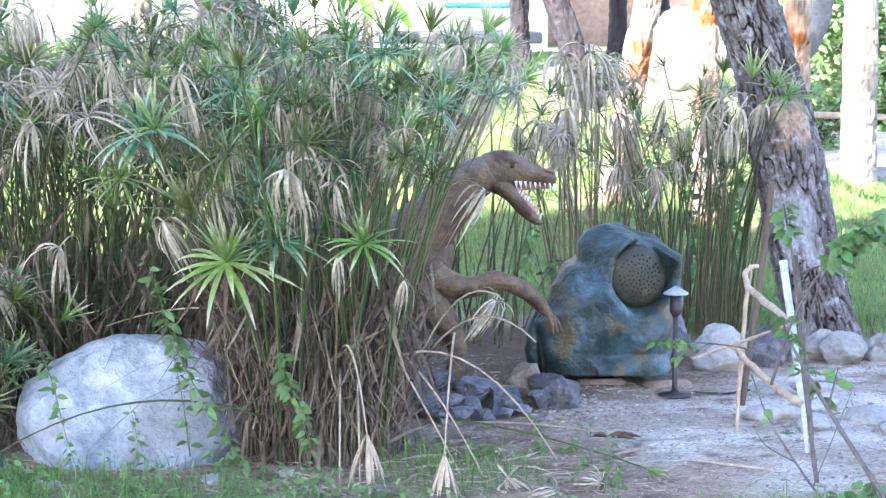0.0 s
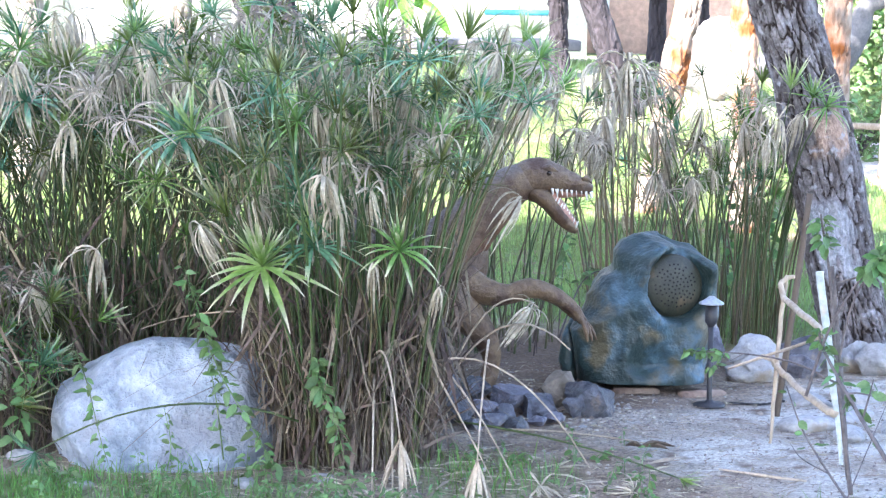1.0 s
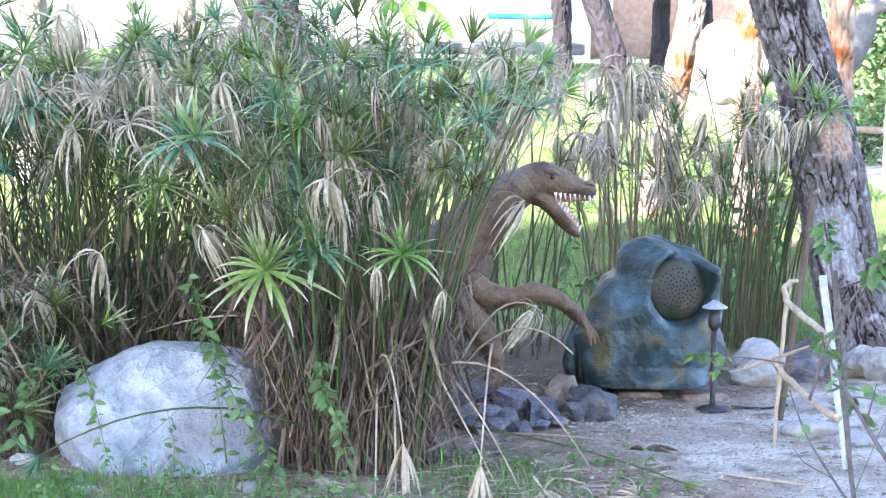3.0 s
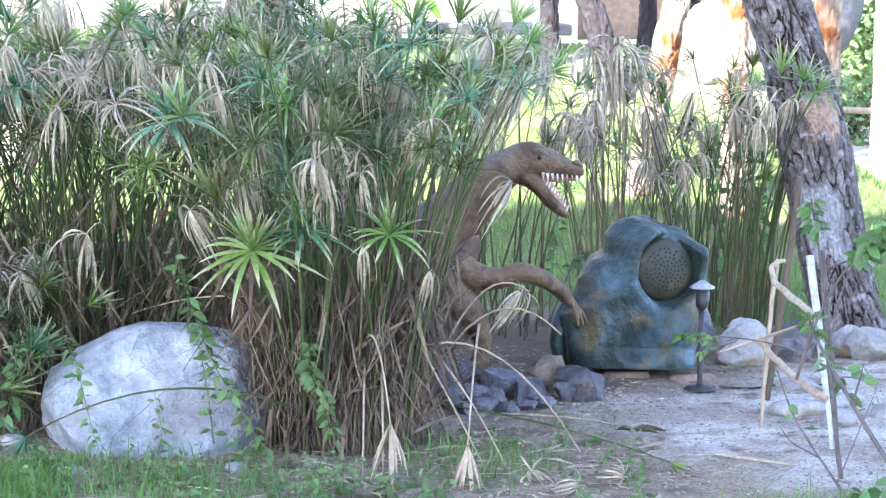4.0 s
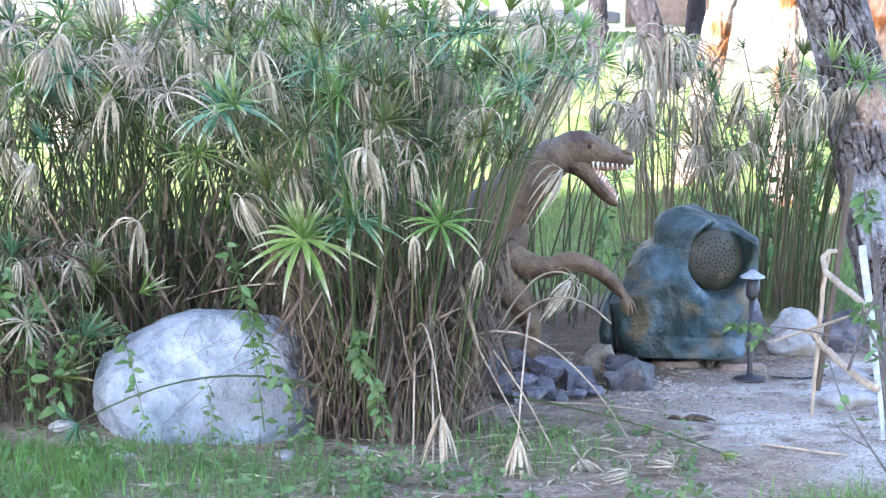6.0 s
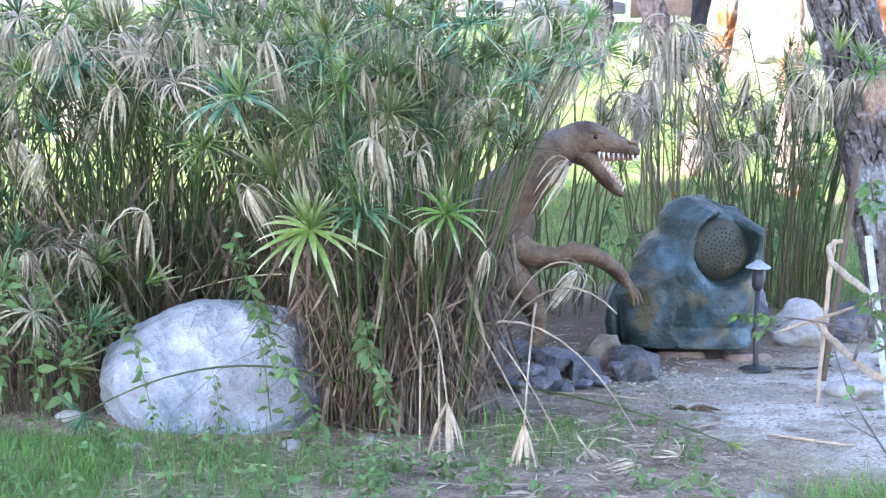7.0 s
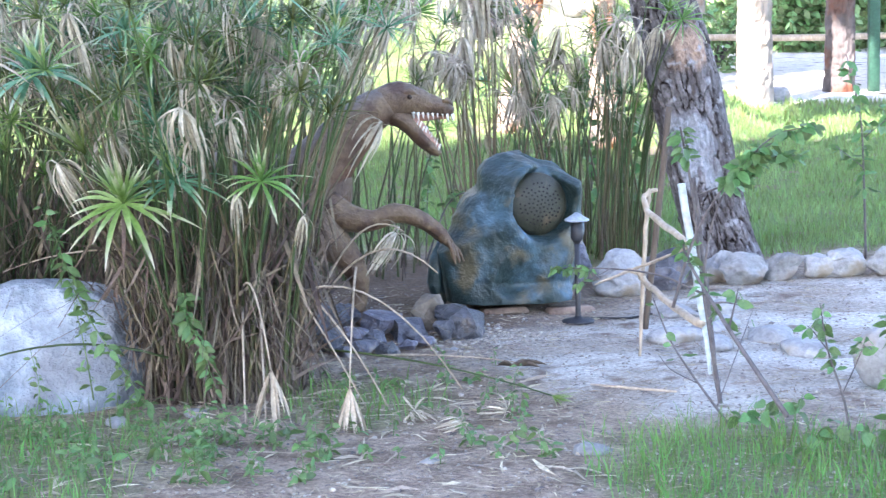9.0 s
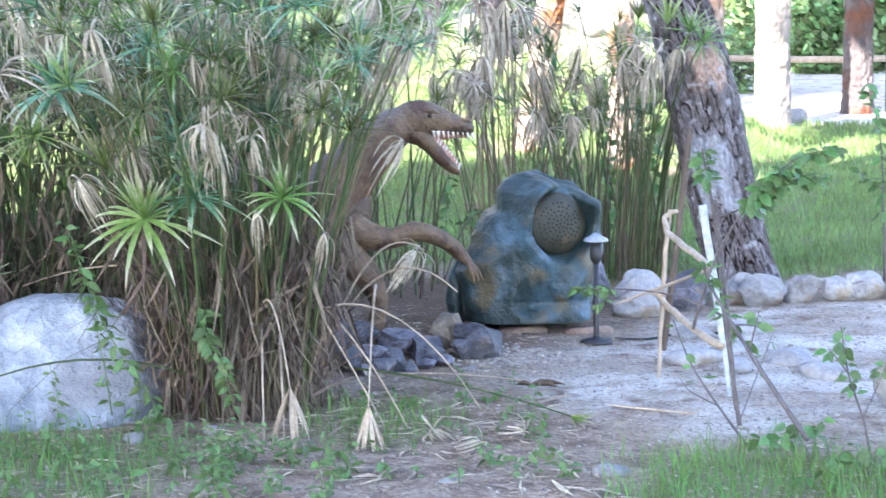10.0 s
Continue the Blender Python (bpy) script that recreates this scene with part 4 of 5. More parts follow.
    for i in range(6):
        r = 0.0 if i == 0 else 0.0165 * i
        for k in range(1 if i == 0 else 6 * i):
            if i > 3 and (k * 7 + i) % 4 == 0:
                continue
            a = 2 * math.pi * k / max(1, 6 * i) + i * 0.2
            h = float(np.interp(r, [c[0] for c in rings], [c[1] for c in rings]))
            piece("hole", hole, Matrix.Translation((r * math.cos(a), r * math.sin(a), h - 0.0015)), cover)
    # torn fabric edge at the side
    bm = bmesh.new()
    tube(bm, [(-0.315, -0.10, 0.0), (-0.335, -0.12, 0.10), (-0.33, -0.10, 0.2), (-0.29, -0.05, 0.30)], [0.03, 0.035, 0.025, 0.01], 8)
    part("side_flap", bm, M["speaker"], root)


build_speaker()


def bar(bm, size, at=(0, 0, 0), bevel=0.004, segs=1):
    r = bmesh.ops.create_cube(bm, size=1, matrix=Matrix.Translation(at) @ Matrix.Diagonal((*size, 1)))
    if bevel:
        edges = {e for v in r["verts"] for e in v.link_edges}
        bmesh.ops.bevel(bm, geom=list(edges), offset=bevel, segments=segs, affect="EDGES")


for x, y, rz in [(0.68, 8.50, 4), (0.96, 8.46, 14), (0.52, 8.86, 0), (0.92, 8.86, 0)]:
    bm = bmesh.new()
    bar(bm, (0.20, 0.10, 0.056), (0, 0, -0.018), 0.008, 2)
    ob = part("brick", bm, M["brick"])
    ob.matrix_basis = pose(x, y, ground_z(x, y) + 0.01, 0, 0, rz)
    tagged(ob, "worn red brick propping the loudspeaker", "brick", "propping bricks")


# ---------------------------------------------------------------- path lamp
def lathe(bm, profile, n=28):
    prev = None
    for r, z in profile:
        row = [bm.verts.new((r * math.cos(2 * math.pi * k / n), r * math.sin(2 * math.pi * k / n), z)) for k in range(n)]
        if prev:
            for k in range(n):
                bm.faces.new((prev[k], prev[(k + 1) % n], row[(k + 1) % n], row[k]))
        prev = row


def build_lamp():
    root = thing("garden_lamp", "black garden path lamp with a pale metal hat", "lamp", (0.965, 8.2, ground_z(0.965, 8.2)))
    for name, prof, m, label in [
            ("base_plate", [(0.0, 0.0), (0.066, 0.0), (0.068, 0.008), (0.06, 0.014), (0.02, 0.018), (0.012, 0.03), (0.0, 0.03)], "black", ""),
            ("pole", [(0.0115, 0.02), (0.0115, 0.345), (0.0, 0.345)], "black", ""),
            ("lens_housing", [(0.0, 0.335), (0.012, 0.335), (0.024, 0.352), (0.026, 0.36), (0.026, 0.425), (0.0, 0.43)], "black", ""),
            ("hat", [(0.0, 0.428), (0.050, 0.428), (0.053, 0.431), (0.050, 0.436), (0.022, 0.452), (0.009, 0.462), (0.0, 0.464)], "hat", "pale grey conical hat")]:
        bm = bmesh.new()
        lathe(bm, prof)
        part(name, bm, M[m], root, label)
    bm = bmesh.new()
    pts = [(0.98, 8.2), (1.05, 8.26), (1.18, 8.22), (1.32, 8.3), (1.5, 8.32), (1.7, 8.5)]
    tube(bm, spline([(x, y, ground_z(x, y) + 0.006) for x, y in pts], 5), 0.005, 6)
    tagged(part("cable", bm, M["cable"]), "black power cable lying on the soil", "cable")


build_lamp()


# ---------------------------------------------------------------- dinosaur statue
def build_statue():
    """One plain mesh: body, neck, open jaws, forelimbs and hind legs."""
    bm = bmesh.new()
    back, throat = [], []

    def limb(line, radii, n=16, squash=1.0, per=6, mi=0, dorsal=0.0, red=0.0):
        pts = spline(line, per)
        rr = np.interp(np.linspace(0, 1, len(pts)), np.linspace(0, 1, len(radii)), radii)
        k0 = len(bm.verts)
        rings = tube(bm, pts, list(rr), n, True, squash, mi)
        bm.verts.index_update()
        for i, ring in enumerate(rings):
            t = i / (len(rings) - 1)
            for v in ring:
                up = (v.co.z - pts[i].z) / max(1e-4, rr[i])
                back.append(dorsal * smooth01(0.1, 0.8, up))
                throat.append(red * smooth01(0.1, 0.8, -up) * (1 - abs(2 * t - 1)))
                w = v.co * 14
                v.co += (v.co - pts[i]).normalized() * (0.006 * noise.noise(w) + 0.004 * noise.noise(w * 2.5))
    Y = 8.42
    # tail, trunk and neck in one sweep
    limb([(-2.1, Y + 0.30, 0.50), (-1.55, Y + 0.22, 0.47), (-1.1, Y + 0.12, 0.49), (-0.75, Y + 0.04, 0.54), (-0.48, Y, 0.56), (-0.27, Y, 0.55), (-0.15, Y, 0.60), (-0.06, Y, 0.70), (0.03, Y, 0.79), (0.115, Y, 0.872), (0.20, Y, 0.925)],
         [0.02, 0.07, 0.12, 0.165, 0.185, 0.18, 0.158, 0.128, 0.108, 0.090, 0.074], 24, 0.85, 8, 0, 1.0, 0.9)
    # deep chest
    limb([(-0.44, Y, 0.50), (-0.30, Y, 0.475), (-0.14, Y, 0.49), (-0.065, Y, 0.56), (-0.03, Y, 0.64)], [0.13, 0.17, 0.155, 0.118, 0.075], 20, 0.95, 6, 0, 0.0, 0.9)
    # skull and upper jaw
    limb([(0.12, Y, 0.895), (0.21, Y, 0.932), (0.29, Y, 0.934), (0.375, Y, 0.908), (0.44, Y, 0.891), (0.478, Y, 0.880)], [0.060, 0.076, 0.068, 0.047, 0.035, 0.017], 20, 0.8, 6, 0, 0.4)
    for s in (-1, 1):  # brow ridges and nostril swellings
        limb([(0.25, Y + s * 0.040, 0.962), (0.29, Y + s * 0.044, 0.972), (0.335, Y + s * 0.034, 0.952)], [0.008, 0.017, 0.006], 8, 1, 4, 0, 0.3)
        limb([(0.43, Y + s * 0.018, 0.922), (0.455, Y + s * 0.02, 0.925), (0.475, Y + s * 0.014, 0.905)], [0.006, 0.011, 0.005], 8, 1, 3)
    # lower jaw
    limb([(0.215, Y, 0.872), (0.275, Y, 0.840), (0.335, Y, 0.775), (0.385, Y, 0.722), (0.415, Y, 0.700)], [0.036, 0.042, 0.034, 0.027, 0.011], 16, 1.25, 5)
    # mouth lining
    limb([(0.24, Y, 0.885), (0.30, Y, 0.882), (0.40, Y, 0.872), (0.46, Y, 0.866)], [0.03, 0.042, 0.028, 0.015], 12, 0.5, 4, 1)
    limb([(0.25, Y, 0.872), (0.30, Y, 0.842), (0.36, Y, 0.778), (0.405, Y, 0.725)], [0.018, 0.030, 0.026, 0.015], 12, 1.2, 4, 1)
    # forelimbs
    for s, dz, dx in ((-1, 0.0, 0.0), (1, -0.045, 0.005)):
        limb([(-0.06 + dx, Y + s * 0.11, 0.50 + dz), (0.04 + dx, Y + s * 0.15, 0.455 + dz), (0.13 + dx, Y + s * 0.17, 0.452 + dz), (0.22 + dx, Y + s * 0.17, 0.478 + dz), (0.30 + dx, Y + s * 0.17, 0.458 + dz),
              (0.385 + dx, Y + s * 0.16, 0.405 + dz), (0.44 + dx, Y + s * 0.16, 0.34 + dz)], [0.075, 0.056, 0.043, 0.041, 0.036, 0.030, 0.022], 14, 1.0, 5)
        for f in (-1, 0, 1):
            limb([(0.43 + dx, Y + s * 0.16 + f * 0.012, 0.355 + dz), (0.462 + dx + f * 0.012, Y + s * 0.16 + f * 0.022, 0.31 + dz), (0.478 + dx + f * 0.02, Y + s * 0.16 + f * 0.026, 0.258 + dz)], [0.014, 0.011, 0.003], 8, 1, 4)
    # hind legs with toes
    for s, dx in ((-1, 0.0), (1, -0.22)):
        limb([(-0.28 + dx, Y + s * 0.13, 0.50), (-0.14 + dx, Y + s * 0.15, 0.42), (-0.02 + dx, Y + s * 0.15, 0.33), (0.045 + dx, Y + s * 0.15, 0.235), (0.06 + dx, Y + s * 0.15, 0.14), (0.02 + dx, Y + s * 0.15, 0.035)],
             [0.13, 0.108, 0.070, 0.048, 0.037, 0.036], 16, 1.0, 5)
        for f in (-1, 0, 1):
            limb([(0.02 + dx, Y + s * 0.15, 0.035), (0.05 + dx, Y + s * 0.15 + f * 0.035, 0.03), (0.10 + dx - abs(f) * 0.02, Y + s * 0.15 + f * 0.06, 0.006)], [0.028, 0.020, 0.006], 8, 0.8, 4)
    # teeth and eyes
    for s in (-1, 1):
        for i in range(9):
            t = i / 8
            limb([(0.305 + 0.165 * t, Y + s * (0.036 - 0.024 * t), 0.884 - 0.014 * t), (0.309 + 0.165 * t, Y + s * (0.036 - 0.024 * t), 0.856 - 0.014 * t - 0.008 * (i % 2))], [0.0068, 0.001], 6, 1, 1, 2)
            limb([(0.315 + 0.09 * t, Y + s * (0.029 - 0.016 * t), 0.822 - 0.105 * t), (0.330 + 0.09 * t, Y + s * (0.030 - 0.016 * t), 0.848 - 0.103 * t + 0.009 * (i % 2))], [0.0068, 0.001], 6, 1, 1, 2)
        limb([(0.283, Y + s * 0.046, 0.948), (0.291, Y + s * 0.055, 0.948), (0.299, Y + s * 0.046, 0.948)], [0.004, 0.011, 0.004], 10, 1, 3, 3)
    me = finish("dinosaur_statue", bm, [M["skin"], M["mouth"], M["tooth"], M["eye"]])
    for key, vals in (("back", back), ("throat", throat)):
        me.attributes.new(key, "FLOAT", "POINT").data.foreach_set("value", vals)
    tagged(new("dinosaur_statue", me), "tan-brown model dinosaur with open toothed jaws among papyrus", "statue")


build_statue()


# ---------------------------------------------------------------- stakes and sticks
def rod(name, line, radii, material, label, category, n=10, per=5, wobble=0.0):
    bm = bmesh.new()
    pts = spline(line, per)
    rng = random.Random(len(label) + int(line[0][0] * 100))
    pts = [p + Vector((rng.gauss(0, wobble), rng.gauss(0, wobble), rng.gauss(0, wobble))) for p in pts]
    rr = list(np.interp(np.linspace(0, 1, len(pts)), np.linspace(0, 1, len(radii)), radii))
    base = pts[0].copy()
    tube(bm, [p - base for p in pts], rr, n)
    ob = part(name, bm, material)
    ob.matrix_basis = Matrix.Translation(base)
    return tagged(ob, label, category)


rod("wooden_pole", [(1.213, 8.00, -0.023), (1.271, 8.00, 0.452), (1.323, 8.00, 0.907)], [0.0125, 0.014, 0.0125], M["handle"], "weathered round wooden tool handle stuck upright in soil", "pole")
rod("wooden_stake", [(1.110, 7.45, -0.030), (1.125, 7.45, 0.269), (1.142, 7.45, 0.527), (1.157, 7.45, 0.645)], [0.006, 0.0085, 0.0085, 0.008], M["wood"], "thin peeled wooden stake standing in the path", "stake", wobble=0.002)
rod("white_stake", [(1.243, 6.70, 0.086), (1.228, 6.70, 0.226), (1.211, 6.70, 0.333), (1.185, 6.70, 0.517), (1.161, 6.70, 0.661), (1.149, 6.70, 0.747)], [0.006, 0.009, 0.0125, 0.0135, 0.0135, 0.0135], M["pipe"], "white painted stake leaning beside a sapling", "stake", 12)
rod("bent_branch", [(1.186, 7.44, 0.640), (1.152, 7.44, 0.631), (1.129, 7.42, 0.608), (1.140, 7.36, 0.565), (1.166, 7.10, 0.542), (1.184, 6.73, 0.533)], [0.007, 0.009, 0.010, 0.0115, 0.013, 0.011], M["wood"], "crooked peeled branch tied between two stakes", "branch", 10, 6, 0.0015)
rod("bent_branch", [(1.072, 7.46, 0.332), (1.111, 7.46, 0.321), (1.137, 7.40, 0.287), (1.174, 7.10, 0.263), (1.201, 6.73, 0.265), (1.223, 6.70, 0.261)], [0.007, 0.011, 0.012, 0.013, 0.0145, 0.011], M["wood"], "crooked peeled branch tied low to the stakes", "branch", 10, 6, 0.0015)
rod("thin_branch", [(0.957, 7.55, 0.267), (1.050, 7.48, 0.317), (1.154, 7.30, 0.391), (1.172, 6.75, 0.518)], [0.004, 0.006, 0.0065, 0.005], M["wood"], "thin dry branch across the stakes", "branch", 8)
rod("grey_stake", [(1.274, 6.74, 0.027), (1.247, 6.74, 0.317), (1.221, 6.74, 0.550), (1.198, 6.74, 0.762)], [0.007, 0.0085, 0.0085, 0.007], M["twig"], "grey weathered stake bound to the white one", "stake", 8, 5, 0.001)
rod("dry_stick", [(0.86, 6.95, 0.01), (1.0, 6.85, 0.012), (1.14, 6.78, 0.01)], [0.004, 0.006, 0.004], M["wood"], "pale dry stick lying on the path", "stick", 6)


# ---------------------------------------------------------------- leafy plants
def leaf_mesh(name, length, width, material, seed, curl=0.15):
    """A pointed, slightly cupped leaf with a midrib, along +y."""
    rng = random.Random(seed)
    bm = bmesh.new()
    prev = None
    for i in range(6):
        t = i / 5
        w = width * math.sin(math.pi * min(1, t * 0.92 + 0.06)) ** 0.8 * (1 - 0.25 * t) + 0.0004
        z = -curl * length * t * t + rng.uniform(-0.004, 0.004)
        row = [bm.verts.new((-w / 2, length * t, z + w * 0.14)), bm.verts.new((0, length * t, z)), bm.verts.new((w / 2, length * t, z + w * 0.14))]
        if prev:
            bm.faces.new((prev[0], prev[1], row[1], row[0]))
            bm.faces.new((prev[1], prev[2], row[2], row[1]))
        prev = row
    return finish(name, bm, material)


SHRUB_LEAF = [leaf_mesh("leaf", 0.072, 0.050, M["leaf"], i) for i in range(3)]
WEED_LEAF = [leaf_mesh("leaf", 0.056, 0.030, M["weed"], 10 + i, 0.35) for i in range(3)]
BROAD_LEAF = [leaf_mesh("leaf", 0.08, 0.066, M["leaf"], 20 + i, 0.3) for i in range(2)]


def leafy(name, label, category, lines, leaves, every, size, rng_seed, radius=0.004, group="", start=0.15, material="twig", cluster=1, bare_main=False):
    """Stems along the lines, with leaves in alternating pairs."""
    rng = random.Random(rng_seed)
    base = Vector(lines[0][0])
    root = thing(name, label, category, base, group)
    for line in lines:
        pts = spline([Vector(p) - base for p in line], 6)
        bm = bmesh.new()
        r0 = radius * (1.0 if line is lines[0] else 0.5)
        tube(bm, pts, [r0 * (1 - 0.6 * i / (len(pts) - 1)) for i in range(len(pts))], 6)
        part("stem", bm, M[material], root)
        total = sum((b - a).length for a, b in zip(pts, pts[1:]))
        begin = 0.85 if bare_main and line is lines[0] else start
        n = int(total * (1 - begin) / every)
        for k in range(n):
            t = begin + (1 - begin) * (k + 0.5) / max(1, n)
            i = min(len(pts) - 2, int(t * (len(pts) - 1)))
            p = pts[i].lerp(pts[i + 1], t * (len(pts) - 1) - i)
            for c in range(cluster):
                a = k * 2.4 + c * 2.1 + rng.uniform(-0.5, 0.5)
                d = Vector((math.cos(a), math.sin(a), rng.uniform(-1.0, 0.45)))
                s = size * rng.uniform(0.6, 1.15) * (1.1 - 0.35 * t)
                turn = d.to_track_quat("Y", "Z").to_matrix().to_4x4() @ Matrix.Rotation(rng.uniform(-1.2, 1.2), 4, "Y")
                piece("leaf", rng.choice(leaves), Matrix.Translation(p + d.normalized() * 0.008) @ turn @ Matrix.Diagonal((s, s, s, 1)), root)
    return root


# vines over the boulder and before the papyrus
leafy("vine", "green leafy vine trailing over the pale boulder", "vine", [[(-0.92, 6.78, 0.44), (-0.86, 6.74, 0.33), (-0.78, 6.68, 0.22), (-0.70, 6.64, 0.10), (-0.67, 6.62, 0.06)],
      [(-0.92, 6.78, 0.44), (-0.97, 6.8, 0.60), (-1.02, 6.85, 0.72)]], WEED_LEAF, 0.009, 1.0, 1, 0.003, material="weed", start=0.0)
leafy("vine", "green vine climbing the boulder's face", "vine", [[(-1.06, 6.72, 0.03), (-1.05, 6.74, 0.12), (-1.08, 6.78, 0.24)]], WEED_LEAF, 0.011, 0.7, 2, 0.0025, material="weed", start=0.0)
leafy("vine", "green vine hanging down the boulder's side", "vine", [[(-1.42, 6.95, 0.40), (-1.36, 6.86, 0.30), (-1.30, 6.76, 0.14), (-1.26, 6.72, 0.04)]], WEED_LEAF, 0.014, 0.8, 3, 0.0025, material="weed", start=0.0)
leafy("vine", "green leafy vine hanging before the papyrus stems", "vine", [[(-0.55, 6.76, 0.42), (-0.54, 6.72, 0.34), (-0.49, 6.70, 0.24), (-0.45, 6.68, 0.10)]], WEED_LEAF, 0.006, 1.1, 4, 0.003, material="weed", start=0.0)
leafy("vine", "green leafy vine among the papyrus stems", "vine", [[(-0.88, 6.84, 0.03), (-0.90, 6.80, 0.25), (-0.94, 6.82, 0.45)]], WEED_LEAF, 0.016, 0.7, 5, 0.003, material="weed", start=0.1)

leafy("shrub", "low green shrub with ovate leaves beside the boulder", "shrub", [[(-1.72, 6.98, 0), (-1.74, 6.95, 0.25), (-1.70, 6.92, 0.52)], [(-1.66, 6.95, 0), (-1.60, 6.9, 0.2), (-1.58, 6.9, 0.36)],
      [(-1.85, 6.95, 0), (-1.86, 6.9, 0.3), (-1.80, 6.9, 0.62)], [(-1.95, 7.0, 0), (-2.0, 6.95, 0.3), (-1.95, 6.95, 0.7)]], WEED_LEAF, 0.022, 1.15, 31, 0.003, material="weed", start=0.15, cluster=2)
# saplings and shrubs by the path
leafy("sapling", "young grey-barked sapling with sparse leaves tied to the white stake", "sapling",
      [[(1.265, 6.62, -0.01), (1.235, 6.62, 0.2), (1.20, 6.62, 0.45), (1.17, 6.62, 0.74), (1.13, 6.6, 0.95)],
       [(1.205, 6.6, 0.45), (1.23, 6.58, 0.62), (1.29, 6.56, 0.76), (1.40, 6.54, 0.84), (1.52, 6.52, 0.85)],
       [(1.29, 6.56, 0.76), (1.37, 6.53, 0.87), (1.45, 6.5, 0.93), (1.56, 6.48, 0.95)],
       [(1.19, 6.6, 0.72), (1.27, 6.58, 0.75), (1.36, 6.56, 0.78)]], SHRUB_LEAF, 0.022, 0.92, 6, 0.0085, start=0.6, cluster=4, bare_main=True)
leafy("shrub", "thin twig across the stakes with pale young leaves at its tip", "shrub",
      [[(1.211, 6.60, 0.380), (1.083, 6.75, 0.426), (0.929, 6.90, 0.432), (0.733, 7.00, 0.423)], [(0.929, 6.90, 0.432), (0.865, 6.85, 0.410), (0.801, 6.80, 0.402)]], WEED_LEAF, 0.010, 0.85, 41, 0.0045, start=0.78, cluster=3)
leafy("shrub", "leaning grey branch with a few green leaves by the path", "shrub",
      [[(1.343, 5.95, 0.109), (1.252, 6.15, 0.269), (1.195, 6.38, 0.390), (1.151, 6.60, 0.503), (1.139, 6.62, 0.567)],
       [(1.226, 6.27, 0.327), (1.245, 6.27, 0.404), (1.257, 6.27, 0.458)], [(1.195, 6.38, 0.390), (1.235, 6.38, 0.392), (1.292, 6.38, 0.380)]], SHRUB_LEAF, 0.035, 0.9, 7, 0.0085, start=0.4, cluster=2)
leafy("shrub", "grey branch rising past the stakes with leaves at its end", "shrub",
      [[(1.103, 6.62, 0.337), (1.161, 6.60, 0.543), (1.231, 6.56, 0.699), (1.307, 6.52, 0.808), (1.375, 6.48, 0.888)], [(1.307, 6.52, 0.808), (1.344, 6.50, 0.857), (1.434, 6.50, 0.905)]], SHRUB_LEAF, 0.022, 0.95, 27, 0.006, start=0.62, cluster=4)
leafy("shrub", "dark thin twig with few leaves in the grass", "shrub",
      [[(1.24, 6.3, -0.01), (1.15, 6.4, 0.12), (1.07, 6.45, 0.25), (1.01, 6.45, 0.40)], [(1.15, 6.4, 0.12), (1.06, 6.4, 0.17), (1.02, 6.4, 0.22)], [(1.2, 6.35, 0.05), (1.27, 6.4, 0.2), (1.33, 6.4, 0.36)]],
      SHRUB_LEAF, 0.05, 0.7, 17, 0.005, start=0.5)
leafy("shrub", "upright rose-like shrub with young leaves", "shrub",
      [[(1.57, 6.05, -0.01), (1.55, 6.08, 0.13), (1.505, 6.1, 0.28), (1.48, 6.1, 0.43)], [(1.55, 6.08, 0.15), (1.60, 6.08, 0.26), (1.62, 6.08, 0.32)],
       [(1.505, 6.1, 0.28), (1.46, 6.1, 0.34), (1.44, 6.1, 0.36)]], SHRUB_LEAF, 0.018, 0.78, 8, 0.005, start=0.5, cluster=2)
leafy("shrub", "upright rose-like shrub with young leaves", "shrub",
      [[(1.78, 6.0, -0.01), (1.76, 6.05, 0.15), (1.72, 6.08, 0.30), (1.70, 6.1, 0.38)], [(1.76, 6.05, 0.15), (1.68, 6.05, 0.2)], [(1.76, 6.05, 0.1), (1.86, 6.05, 0.22)]], SHRUB_LEAF, 0.02, 0.85, 18, 0.005, start=0.4, cluster=2)
for i, (x, y, h) in enumerate([(1.40, 6.12, 0.14), (1.29, 6.12, 0.11), (1.47, 5.9, 0.10), (1.62, 5.85, 0.12), (1.34, 5.75, 0.08), (1.75, 5.7, 0.1)]):
    leafy("broadleaf_weed", "broad-leaved weed at the grass edge", "weed", [[(x, y, -0.005), (x + 0.01, y, h * 0.6), (x + 0.03, y - 0.01, h)], [(x, y, -0.005), (x - 0.04, y, h * 0.5), (x - 0.07, y, h * 0.7)]],
          BROAD_LEAF, 0.03, 0.85, 90 + i, 0.003, "broad-leaved weeds", 0.4, "weed", 2)
leafy("shrub", "slim leafy shrub on the lawn", "shrub", [[(2.55, 9.6, 0), (2.54, 9.6, 0.35), (2.52, 9.6, 0.7), (2.45, 9.6, 1.0)], [(2.54, 9.6, 0.6), (2.7, 9.6, 0.72)], [(2.54, 9.6, 0.45), (2.40, 9.6, 0.56)]],
      SHRUB_LEAF, 0.06, 1.1, 11, 0.007, start=0.3, cluster=4)
leafy("shrub", "slim leafy shrub on the lawn", "shrub", [[(3.02, 10.3, 0), (3.0, 10.3, 0.4), (2.92, 10.3, 0.85), (2.85, 10.3, 1.25)], [(2.96, 10.3, 0.6), (3.15, 10.3, 0.85)], [(3.0, 10.3, 0.45), (2.8, 10.3, 0.7)]],
      SHRUB_LEAF, 0.06, 1.2, 12, 0.007, start=0.25, cluster=3)
